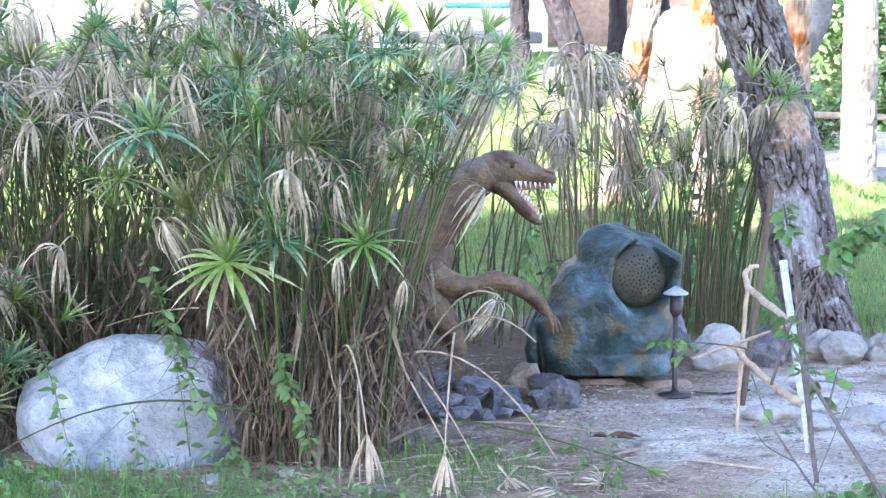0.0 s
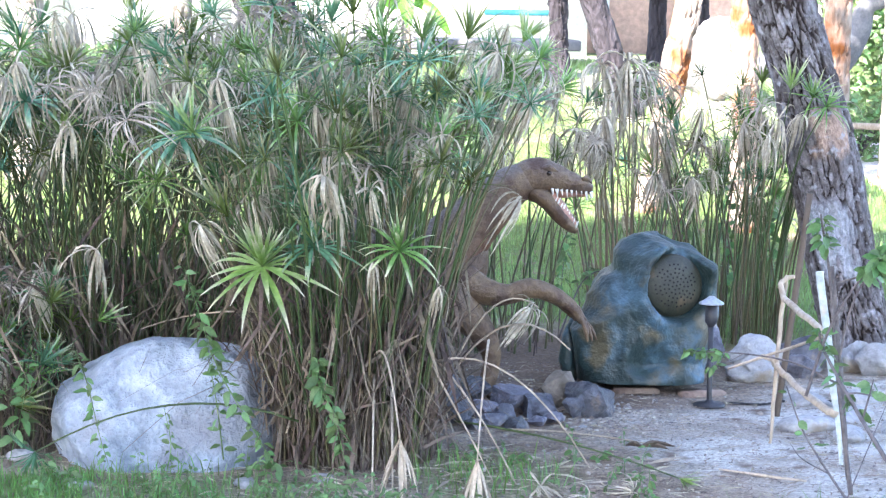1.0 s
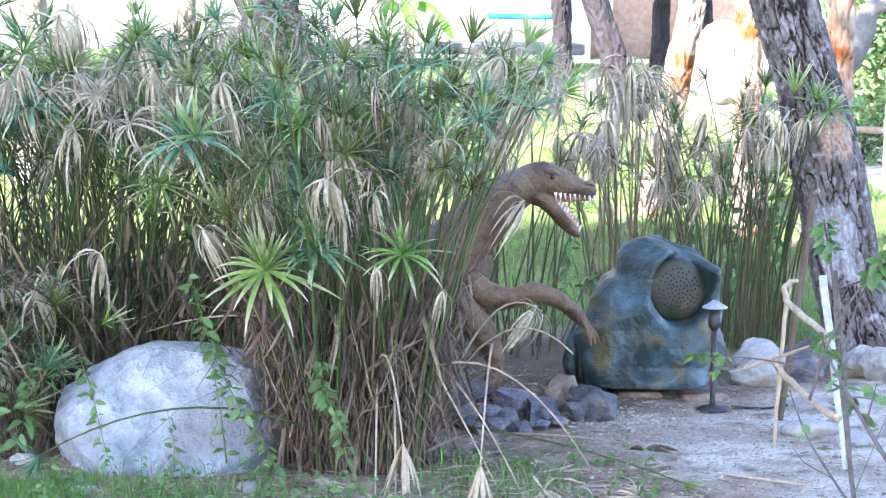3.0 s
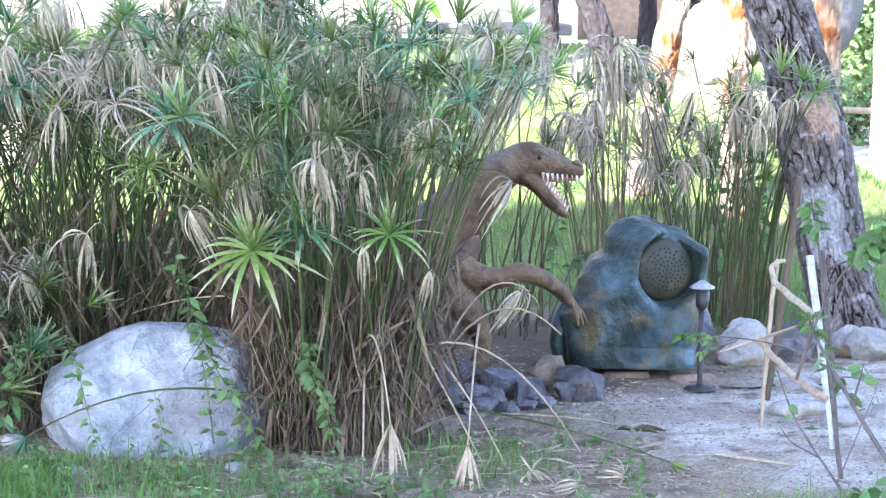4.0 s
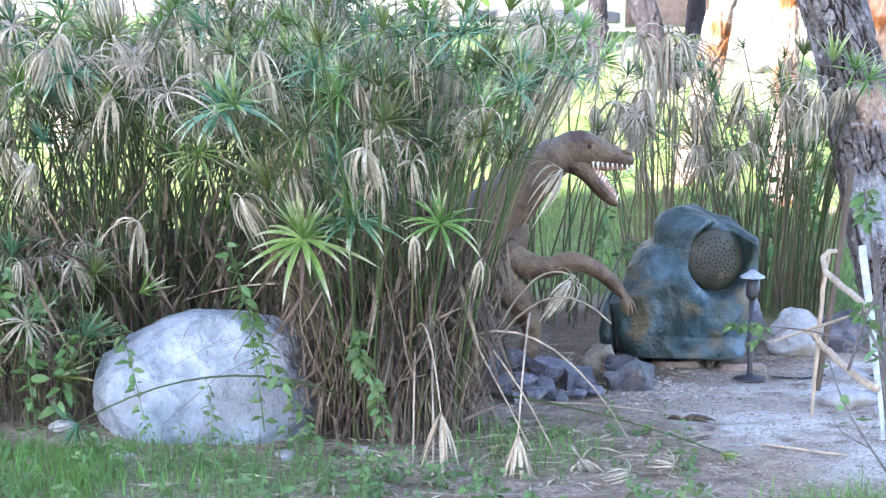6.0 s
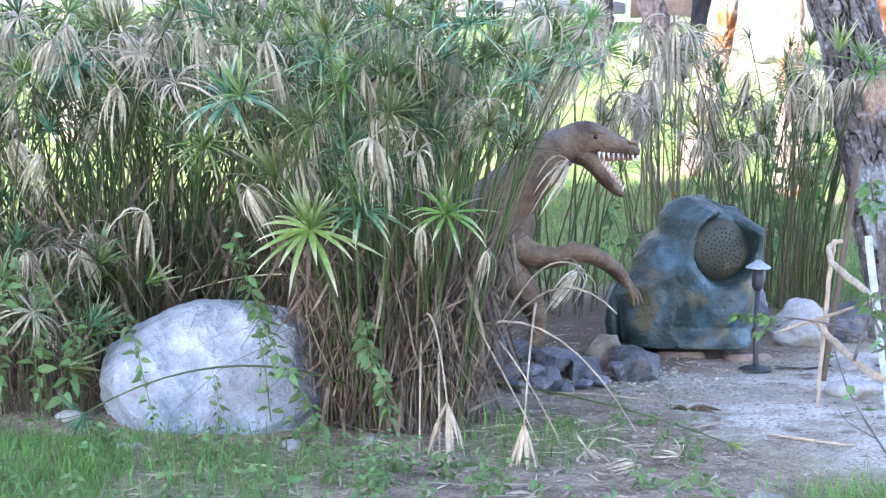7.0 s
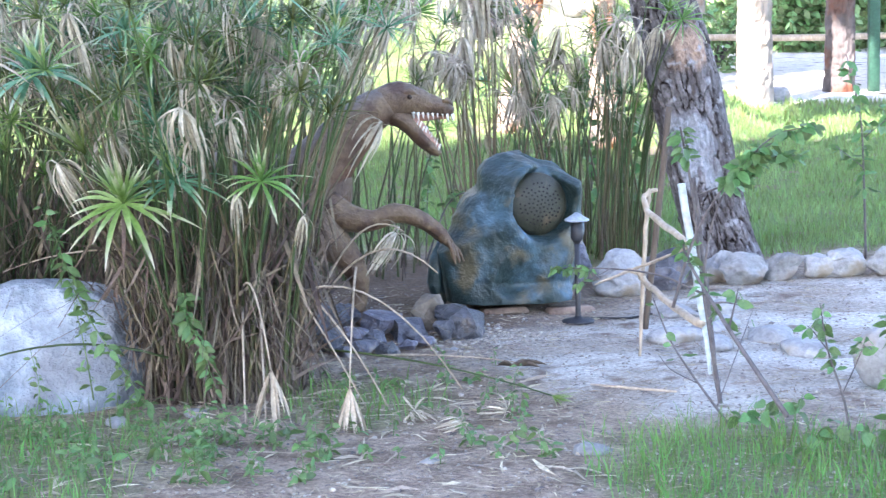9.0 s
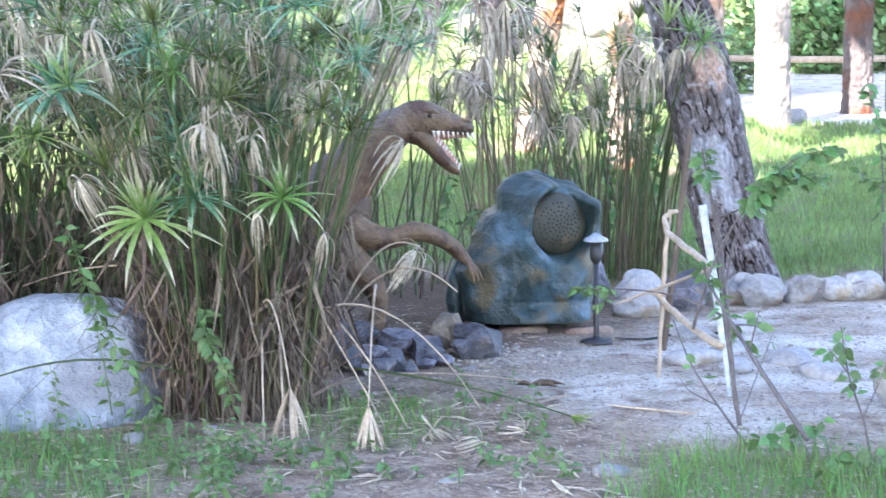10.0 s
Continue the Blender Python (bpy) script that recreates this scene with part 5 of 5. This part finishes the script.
leafy("shrub", "dark trailing shrub behind the loudspeaker", "shrub", [[(0.40, 9.9, 0), (0.52, 9.9, 0.3), (0.66, 9.9, 0.36), (0.80, 9.9, 0.34)], [(0.40, 9.9, 0), (0.42, 9.9, 0.35), (0.44, 9.9, 0.55)]], SHRUB_LEAF, 0.03, 0.9, 13, 0.005, start=0.3, cluster=2)
leafy("shrub", "green undergrowth between the papyrus stems", "shrub", [[(1.05, 10.3, 0), (1.05, 10.3, 0.5), (1.1, 10.3, 0.95)], [(1.3, 10.4, 0), (1.3, 10.4, 0.5), (1.25, 10.4, 0.9)], [(1.55, 10.3, 0), (1.5, 10.3, 0.5), (1.5, 10.3, 0.8)]], SHRUB_LEAF, 0.03, 1.0, 14, 0.005, start=0.2, cluster=2)

rng = random.Random(77)
for i in range(190):
    if i < 145:
        x, y = rng.uniform(-1.9, -0.05), rng.uniform(5.75, 6.68)
    else:
        x, y = rng.uniform(-0.1, 0.65), rng.uniform(5.9, 7.5)
    if y > 6.35 and -0.6 < x < -0.2:
        y -= 0.25
    z = ground_z(x, y) - 0.005
    h = rng.uniform(0.04, 0.14) * (0.75 if i >= 145 else 1)
    leafy("weed", "small green broad-leaved weed growing from the soil", "weed", [[(x, y, z), (x + rng.gauss(0, 0.01), y, z + h * 0.5), (x + rng.gauss(0, 0.02), y, z + h)]],
          WEED_LEAF, 0.02, rng.uniform(0.45, 0.95), 500 + i, 0.002, "weeds on the soil", 0.05, "weed", 2)


# ---------------------------------------------------------------- fallen stalks and fronds
def fallen(x0, y0, z0, x1, y1, z1, arch, frond, seed, green=False):
    root = thing("bent_papyrus_stalk", "green papyrus stalk bent over to the ground" if green else "dry papyrus stalk bent over to the ground", "papyrus stalk", (x0, y0, z0), "bent stalks")
    bm = bmesh.new()
    end = Vector((x1 - x0, y1 - y0, z1 - z0))
    pts = curve_pts((0, 0, 0), end * 0.5 + Vector((0, 0, arch)), end, 10)
    tube(bm, pts, [0.0047 - 0.0002 * i for i in range(11)], 6)
    part("stalk", bm, M["stem"] if green else M["straw_pale"], root)
    if frond:
        r = random.Random(seed)
        d = (0, 0, 0.6) if frond == "hang" else (pts[-1] - pts[-2])
        if frond == "whorl":
            place_umbel(root, GREEN_TEAL, r, pts[-1], (-0.4, -0.2, -1), 0.85)
            return
        place_umbel(root, FAN_DRY if frond == "hang" else (GREEN_BRIGHT[-4:] if green else DRY_DRY), r, pts[-1], d, 1.12 if frond == "hang" else 0.55)


fallen(-0.36, 6.92, 0.40, -0.25, 6.45, 0.205, 0.24, "hang", 1)
fallen(0.04, 6.95, 0.46, 0.005, 6.45, 0.135, 0.10, "hang", 2)
fallen(-0.28, 7.0, 0.3, 0.40, 6.9, 0.02, 0.42, "", 3)
fallen(-0.18, 7.05, 0.40, 0.14, 6.7, 0.0, 0.1, "", 4)
fallen(-0.22, 7.05, 0.45, 0.06, 6.75, 0.0, 0.02, "", 5)
fallen(-0.08, 7.2, 0.12, 0.70, 6.75, 0.02, 0.05, "young", 6, True)
fallen(-0.36, 6.9, 0.34, -0.34, 6.45, 0.0, 0.10, "", 7)
fallen(-0.30, 6.9, 0.30, -0.27, 6.4, 0.0, 0.10, "", 8)
fallen(-0.62, 6.85, 0.18, -1.50, 6.66, 0.10, 0.22, "whorl", 9, True)
fallen(-0.45, 7.25, 0.42, -1.28, 7.5, 0.40, 0.16, "", 10)
fallen(-0.15, 7.2, 0.2, 0.33, 7.0, 0.42, 0.35, "", 11)
fallen(-0.10, 7.2, 0.3, 0.22, 7.15, 0.55, 0.25, "", 12)
fallen(0.1, 7.6, 0.01, 0.66, 7.3, 0.02, 0.03, "", 13)


def litter_patch(name, label, n, area, seed, length, width, material, category, lift=0.008):
    """Loose straw lying on the soil."""
    r = random.Random(seed)
    verts, faces = [], []
    for _ in range(n):
        x, y = r.uniform(area[0], area[1]), r.uniform(area[2], area[3])
        if zones(x, y)[0] > r.uniform(0.3, 1.15):
            continue
        z = ground_z(x, y) + r.uniform(0.002, lift)
        a, ln, w = r.uniform(0, 6.28), r.uniform(*length), r.uniform(*width)
        d, s = Vector((math.cos(a), math.sin(a), r.uniform(-0.05, 0.08))), Vector((-math.sin(a), math.cos(a), r.uniform(-0.3, 0.3)))
        p, k = Vector((x, y, z)), len(verts)
        bend = s * r.uniform(-0.15, 0.15) * ln
        verts += [p - d * ln / 2 - s * w * 0.2, p - d * ln / 2 + s * w * 0.2, p + bend + s * w * 0.5 + Vector((0, 0, w * 0.3)), p + bend - s * w * 0.5 + Vector((0, 0, w * 0.1)), p + d * ln / 2]
        faces += [(k, k + 3, k + 2, k + 1), (k + 3, k + 4, k + 2)]
    me = bpy.data.meshes.new(name)
    me.from_pydata(verts, [], faces)
    me.materials.append(M[material])
    tagged(new(name, me), label, category, kind="stuff")


litter_patch("straw_litter", "fine dry straw and twigs strewn on the soil", 15000, (-2.2, 2.2, 5.2, 9.2), 5, (0.012, 0.10), (0.002, 0.007), "litter", "litter")
litter_patch("fallen_fronds", "broad dry papyrus leaves lying on the soil", 300, (-1.2, 0.75, 5.5, 7.3), 6, (0.06, 0.19), (0.006, 0.018), "straw_pale", "litter", 0.02)
litter_patch("dark_litter", "dark leaf mould strewn on the soil", 4500, (-2.2, 1.6, 5.2, 9.6), 7, (0.01, 0.04), (0.003, 0.008), "twig", "litter")

for i, (x, y, m, s) in enumerate([(0.52, 6.50, "HANG", 0.5), (0.36, 6.35, "HANG", 0.55), (0.22, 6.55, "HANG", 0.6)]):
    ob = new("fallen_frond", (HANG_DRY if m == "HANG" else DRY_DRY)[i % 4])
    ob.matrix_basis = pose(x, y, ground_z(x, y) + 0.035, 84, 12 * i, 40 + 75 * i) @ Matrix.Diagonal((s, s, s * 0.8, 1))
    tagged(ob, "curled dry papyrus frond lying on the ground", "dry frond", "fallen fronds")


def curled_leaf():
    """A brown leaf dried into a curl on the path."""
    r = random.Random(3)
    bm = bmesh.new()
    for a, ln in ((0.1, 0.13), (0.45, 0.10), (-0.3, 0.11), (3.0, 0.06)):
        blade(bm, (0, 0, 0.012), (math.cos(a), math.sin(a), 0.14), ln, 0.034, 0.05, r, 6, fold=0.6)
    bmesh.ops.remove_doubles(bm, verts=bm.verts, dist=1e-5)
    ob = part("curled_leaf", bm, M["stalk"])
    ob.matrix_basis = pose(0.61, 7.28, ground_z(0.61, 7.28) + 0.004, 0, 0, -8)
    tagged(ob, "curled brown dead leaf lying on the path", "dead leaf")


curled_leaf()


# ---------------------------------------------------------------- pebbles and grass
def pebbles():
    r = random.Random(9)
    bm = bmesh.new()
    bmesh.ops.create_icosphere(bm, subdivisions=1, radius=1)
    bv, bf = [v.co.copy() for v in bm.verts], [[v.index for v in f.verts] for f in bm.faces]
    bm.free()
    verts, faces = [], []
    for _ in range(3600):
        x, y = r.uniform(-0.6, 2.6), r.uniform(5.3, 9.0)
        s = r.uniform(0.002, 0.0065) * (1.8 if r.random() < 0.06 else 1)
        k, z = len(verts), ground_z(x, y)
        q = Euler((0, 0, r.uniform(0, 6))).to_matrix()
        verts += [q @ Vector((v.x * s * 1.3, v.y * s, v.z * s * 0.7)) + Vector((x, y, z + s * 0.3)) for v in bv]
        faces += [[k + i for i in f] for f in bf]
    for _ in range(420):
        x, y = r.gauss(0.55, 0.13), r.gauss(7.95, 0.14)
        s = r.uniform(0.003, 0.009)
        k, z = len(verts), ground_z(x, y)
        verts += [Vector((v.x * s * 1.3, v.y * s, v.z * s * 0.7)) + Vector((x, y, z + s * 0.3)) for v in bv]
        faces += [[k + i for i in f] for f in bf]
    me = bpy.data.meshes.new("pebbles")
    me.from_pydata(verts, [], faces)
    me.materials.append(M["pebble"])
    tagged(new("pebbles", me), "small pale pebbles scattered on the path", "pebbles", kind="stuff")


pebbles()


def grass(name, label, n, area, height, width, seed, keep=0.35, material="grass"):
    """Single bent blades on the turf."""
    r = random.Random(seed)
    verts, faces = [], []
    made = 0
    while made < n:
        x, y = r.uniform(area[0], area[1]), r.uniform(area[2], area[3])
        made += 1
        if zones(x, y)[2] < r.uniform(0.1, keep + 0.3) or noise.noise(Vector((x * 2.3, y * 2.3, 4))) < r.uniform(-0.9, 0.3) - 0.1:
            continue
        z = ground_z(x, y) - 0.004
        h, w, a = r.uniform(*height), r.uniform(*width), r.uniform(0, 6.28)
        s = Vector((math.cos(a), math.sin(a), 0)) * w
        b = Vector((r.gauss(0, 0.35), r.gauss(0, 0.35), 0)) * h
        p, k = Vector((x, y, z)), len(verts)
        verts += [p - s, p + s, p + b * 0.35 + Vector((0, 0, h * 0.6)) + s * 0.7, p + b * 0.35 + Vector((0, 0, h * 0.6)) - s * 0.7, p + b + Vector((0, 0, h))]
        faces += [(k, k + 1, k + 2, k + 3), (k + 3, k + 2, k + 4)]
    me = bpy.data.meshes.new(name)
    me.from_pydata(verts, [], faces)
    me.materials.append(M[material])
    tagged(new(name, me), label, "grass", kind="stuff")


grass("grass", "fresh green grass tuft at the path's edge", 5200, (0.6, 2.6, 5.0, 6.4), (0.04, 0.13), (0.0012, 0.0028), 1, material="grass_near")
grass("grass", "thin green grass before the boulder", 8000, (-2.4, 0.4, 5.3, 7.3), (0.03, 0.11), (0.0012, 0.0028), 2, material="grass_near")
grass("grass", "lush green grass beside the boulder", 7000, (-2.4, -1.3, 5.4, 6.75), (0.03, 0.075), (0.0014, 0.0032), 6, material="grass_near")
grass("grass", "green lawn behind the thicket", 90000, (-4.5, 6.5, 9.3, 15.0), (0.03, 0.085), (0.0018, 0.0042), 3)
grass("grass", "sunlit lawn on the rise", 40000, (-6, 7, 15.0, 21.0), (0.04, 0.09), (0.003, 0.007), 4)


# ---------------------------------------------------------------- background
def foliage(name, label, centre, size, count, leaf, seed, material="bush"):
    r = random.Random(seed)
    root = thing(name, label, "bush", (centre[0], centre[1], ground_z(centre[0], centre[1])))
    verts, faces = [], []
    lobes = [(Vector((r.uniform(-0.7, 0.7), r.uniform(-0.6, 0.6), r.uniform(0.2, 0.8))), r.uniform(0.3, 0.5)) for _ in range(12)]
    bm = bmesh.new()
    for c, q in lobes:
        e = Vector((c.x * size[0], c.y * size[1], c.z * size[2]))
        tube(bm, curve_pts((0, 0, -0.03), (e.x * 0.3, e.y * 0.3, e.z * 0.6), e, 4), [0.025, 0.02, 0.016, 0.012, 0.006], 5)
    tagged(part("branch_mass", bm, M["twig"], root), kind="stuff")
    for _ in range(count):
        c, q = r.choice(lobes)
        v = Vector((r.gauss(0, 1), r.gauss(0, 1), r.gauss(0, 1))).normalized() * q * (0.55 + 0.45 * r.random())
        p = Vector(((c.x + v.x) * size[0], (c.y + v.y) * size[1], max(0.03, (c.z + v.z) * size[2])))
        d = Vector((r.gauss(0, 1), r.gauss(0, 1), r.gauss(0.1, 0.7))).normalized() * leaf * r.uniform(0.6, 1.2)
        s = d.cross(Vector((r.gauss(0, 1), r.gauss(0, 1), r.gauss(0, 1)))).normalized() * leaf * 0.28
        k = len(verts)
        verts += [p, p + d * 0.5 - s, p + d, p + d * 0.5 + s]
        faces.append((k, k + 1, k + 2, k + 3))
    me = bpy.data.meshes.new("leaves")
    me.from_pydata(verts, [], faces)
    me.materials.append(M[material])
    ob = new("leaf_mass", me)
    ob.parent = root
    tagged(ob, kind="stuff")


for i, (x, y, sx, sz) in enumerate([(6.7, 28.5, 1.7, 2.4), (9.0, 29, 2.2, 2.8), (12.0, 28.5, 2.6, 3.0), (7, 40, 4, 6), (1, 42, 5, 6), (13, 42, 5, 7)]):
    foliage("bush", "dense green bush behind the gravel", (x, y), (sx, 1.6, sz), 9000, 0.17, 300 + i)
for i, (x, y, sx, sz) in enumerate([(4.6, 24.5, 0.8, 0.9), (-0.5, 15.0, 0.5, 0.35), (-1.3, 15.6, 0.8, 0.6), (-2.9, 15.5, 0.9, 0.6)]):
    foliage("bush", "low sunlit bush on the lawn", (x, y), (sx, 0.5, sz), 1300, 0.10, 330 + i)

bm = bmesh.new()
bar(bm, (7.0, 4.0, 0.10), (0, 0, 0), 0.015)
terrace = thing("terrace", "raised concrete terrace slab with dark gap beneath", "terrace", (-2.6, 20.2, 1.40), kind="structure")
part("slab", bm, M["concrete"], terrace)
for x in (-3.2, -1.6, 0, 1.6, 3.2):
    bm = bmesh.new()
    bar(bm, (0.2, 0.2, 0.35), (x, -1.6, -0.22), 0.01)
    part("pier", bm, M["concrete"], terrace)


def build_house():
    root = thing("house", "white plastered house with brown-framed windows behind the pines", "house", (-4.2, 27.0, 1.0))
    for cx, cz, w, h in ((-3.375, 2.2, 4.25, 4.4), (0.15, 2.2, 1.4, 4.4), (3.65, 2.2, 3.9, 4.4), (-0.9, 0.5, 0.7, 1.0), (-0.9, 3.45, 0.7, 1.9), (1.275, 0.5, 0.85, 1.0), (1.275, 3.45, 0.85, 1.9)):
        bm = bmesh.new()
        bar(bm, (w, 0.3, h), (cx, 0, cz), 0)
        part("wall", bm, M["plaster"], root)
    for a, b in ((-1.25, -0.55), (0.85, 1.7)):
        bm = bmesh.new()
        for cx in (a + 0.035, (a + b) / 2, b - 0.035):
            bar(bm, (0.07, 0.1, 1.5), (cx, 0, 1.75), 0.005)
        for cz in (1.035, 2.465):
            bar(bm, (b - a, 0.1, 0.07), ((a + b) / 2, 0.004, cz), 0.005)
        w = part("window", bm, M["frame"], root, "brown window frame")
        bm = bmesh.new()
        bar(bm, (b - a, 0.02, 1.4), ((a + b) / 2, 0.03, 1.75), 0)
        part("pane", bm, M["glass"], w)
    bm = bmesh.new()
    bar(bm, (11.8, 1.6, 0.18), (0.05, -0.4, 4.5), 0.02)
    part("roof", bm, M["roof"], root)


build_house()
root = thing("outbuilding", "pink plastered outbuilding behind the pines", "building", (1.6, 30.0, 0.9))
bm = bmesh.new()
bar(bm, (5.0, 0.3, 4.2), (0, 0, 2.1), 0.02)
part("wall", bm, M["pink"], root)
for x in (-2.0, 0.2, 1.4):
    bm = bmesh.new()
    bar(bm, (0.14, 0.12, 4.0), (x, -0.25, 2.0), 0.01)
    part("post", bm, M["plaster"], root)
bm = bmesh.new()
bar(bm, (5.4, 1.4, 0.15), (0, -0.3, 4.28), 0.02)
part("roof", bm, M["roof"], root)

root = thing("garden_table", "turquoise garden table on the terrace", "table", (0.32, 18.9, 1.45))
bm = bmesh.new()
bar(bm, (0.6, 0.5, 0.05), (0, 0, 0.25), 0.01)
part("tabletop", bm, M["blue"], root)
for sx in (-1, 1):
    for sy in (-1, 1):
        bm = bmesh.new()
        bar(bm, (0.04, 0.04, 0.25), (sx * 0.26, sy * 0.2, 0.112), 0.004)
        part("leg", bm, M["plaster"], root)

me = rock_mesh((0.72, 0.7, 0.78), 201, 4, 0.12, 2, material=M["stone_white"], name="pale_boulder")
placed_stone("pale_boulder", me, (1.93, 16.6, -0.05), 0, "large smooth pale boulder in full sun", "boulder")
for i, (x, y, w) in enumerate([(5.75, 20.0, 0.55), (4.3, 19.6, 0.3), (6.4, 19.8, 0.45), (3.4, 19.3, 0.35)]):
    placed_stone("pale_boulder", rock_mesh((w, w * 0.8, w * 0.6), 210 + i, 3, 0.12, 3, material=M["stone_white"]), (x, y), 30 * i, "pale stone at the gravel's edge", "stone", "gravel edge stones")

# pavilion with green posts
root = thing("pavilion", "open pavilion with green posts and a boarded roof", "pavilion", (6.0, 20.4, 0))
for x, y in ((-0.52, 0), (3.0, 0), (1.2, 3.2), (4.0, 3.2)):
    bm = bmesh.new()
    bar(bm, (0.11, 0.11, 2.3), (x, y, 1.14), 0.008)
    part("post", bm, M["green_paint"], root, "green painted post")
for k in range(9):
    bm = bmesh.new()
    bar(bm, (5.0, 0.46, 0.05), (1.4, -0.6 + k * 0.48, 1.32 + 0.98 + 0.04 * k), 0.006)
    part("roof_board", bm, M["roof"], root)
bm = bmesh.new()
bar(bm, (4.6, 0.1, 0.16), (1.3, 0, 2.2), 0.008)
part("beam", bm, M["roof"], root)

# log rail along the gravel
root = thing("log_rail", "log rail on short posts along the gravel", "fence", (3.0, 24.0, 0))
bm = bmesh.new()
tube(bm, spline([(-0.4, 0, 0.41), (1.2, 0, 0.44), (2.8, 0, 0.40), (5.5, 0, 0.42)], 4), 0.04, 8)
part("rail", bm, M["wood"], root)
for x in (0, 1.9, 3.8, 5.2):
    bm = bmesh.new()
    tube(bm, [(x, 0, -0.03), (x, 0, 0.47)], [0.05, 0.045], 8)
    part("post", bm, M["wood"], root)


def grey_statue():
    """A far grey model animal with a long neck, one plain mesh."""
    bm = bmesh.new()
    for line, rr in [([(-0.9, 0, 1.2), (-0.3, 0, 1.25), (0.3, 0, 1.3), (0.7, 0, 1.7), (0.85, 0, 2.1), (1.15, -0.1, 2.2)], [0.06, 0.3, 0.34, 0.2, 0.13, 0.10]),
                     ([(1.0, -0.1, 2.2), (1.25, -0.1, 2.18), (1.45, -0.1, 2.1)], [0.12, 0.13, 0.05]),
                     ([(-0.35, -0.2, 1.1), (-0.4, -0.22, 0.6), (-0.38, -0.22, -0.02)], [0.17, 0.12, 0.10]), ([(0.35, -0.2, 1.1), (0.42, -0.22, 0.6), (0.4, -0.22, -0.02)], [0.17, 0.12, 0.10]),
                     ([(-0.2, 0.2, 1.1), (-0.2, 0.22, 0.6), (-0.2, 0.22, -0.02)], [0.17, 0.12, 0.10]), ([(0.5, 0.2, 1.1), (0.55, 0.22, 0.6), (0.55, 0.22, -0.02)], [0.17, 0.12, 0.10])]:
        pts = spline(line, 5)
        tube(bm, pts, list(np.interp(np.linspace(0, 1, len(pts)), np.linspace(0, 1, len(rr)), rr)), 12)
    ob = part("animal_statue", bm, M["grey_skin"])
    ob.matrix_basis = pose(4.3, 26.6, 0.0, 0, 0, 0) @ Matrix.Diagonal((0.9, 0.9, 0.9, 1))
    tagged(ob, "grey long-necked model animal far behind the pines", "statue")


grey_statue()

# banana leaves hanging into the light
root = thing("banana_plant", "banana plant with broad bright green leaves", "banana plant", (-0.505, 13.2, ground_z(-0.505, 13.2)))
bm = bmesh.new()
tube(bm, [(0, 0, -0.05), (0.02, 0, 0.8), (0.0, 0, 1.75)], [0.05, 0.04, 0.025], 10)
part("stem", bm, M["stalk"], root, "dry brown stem")
for line, w in [([(0.0, 0, 1.98), (0.0, -0.06, 1.85), (0.01, -0.12, 1.62), (0.03, -0.15, 1.42)], 0.11), ([(0.02, 0, 1.60), (0.12, -0.05, 1.575), (0.21, -0.1, 1.50), (0.30, -0.1, 1.375)], 0.065),
                ([(0, 0, 1.56), (-0.08, -0.05, 1.575), (-0.17, -0.1, 1.62), (-0.28, -0.1, 1.67)], 0.06), ([(0, 0, 1.6), (0.02, 0, 2.0), (0.06, 0, 2.3)], 0.12)]:
    pts = spline(line, 5)
    bm = bmesh.new()
    prev = None
    for i, p in enumerate(pts):
        t = i / (len(pts) - 1)
        hw = w * math.sin(math.pi * min(0.97, t * 0.9 + 0.08)) ** 0.6 * 0.6
        d = (pts[min(i + 1, len(pts) - 1)] - pts[max(0, i - 1)]).normalized()
        s = d.cross(Vector((0, 1, 0))).normalized()
        row = [bm.verts.new(p - s * hw + Vector((0, -0.02, 0))), bm.verts.new(p), bm.verts.new(p + s * hw + Vector((0, -0.02, 0)))]
        if prev:
            bm.faces.new((prev[0], prev[1], row[1], row[0]))
            bm.faces.new((prev[1], prev[2], row[2], row[1]))
        prev = row
    part("leaf", bm, M["banana"], root)
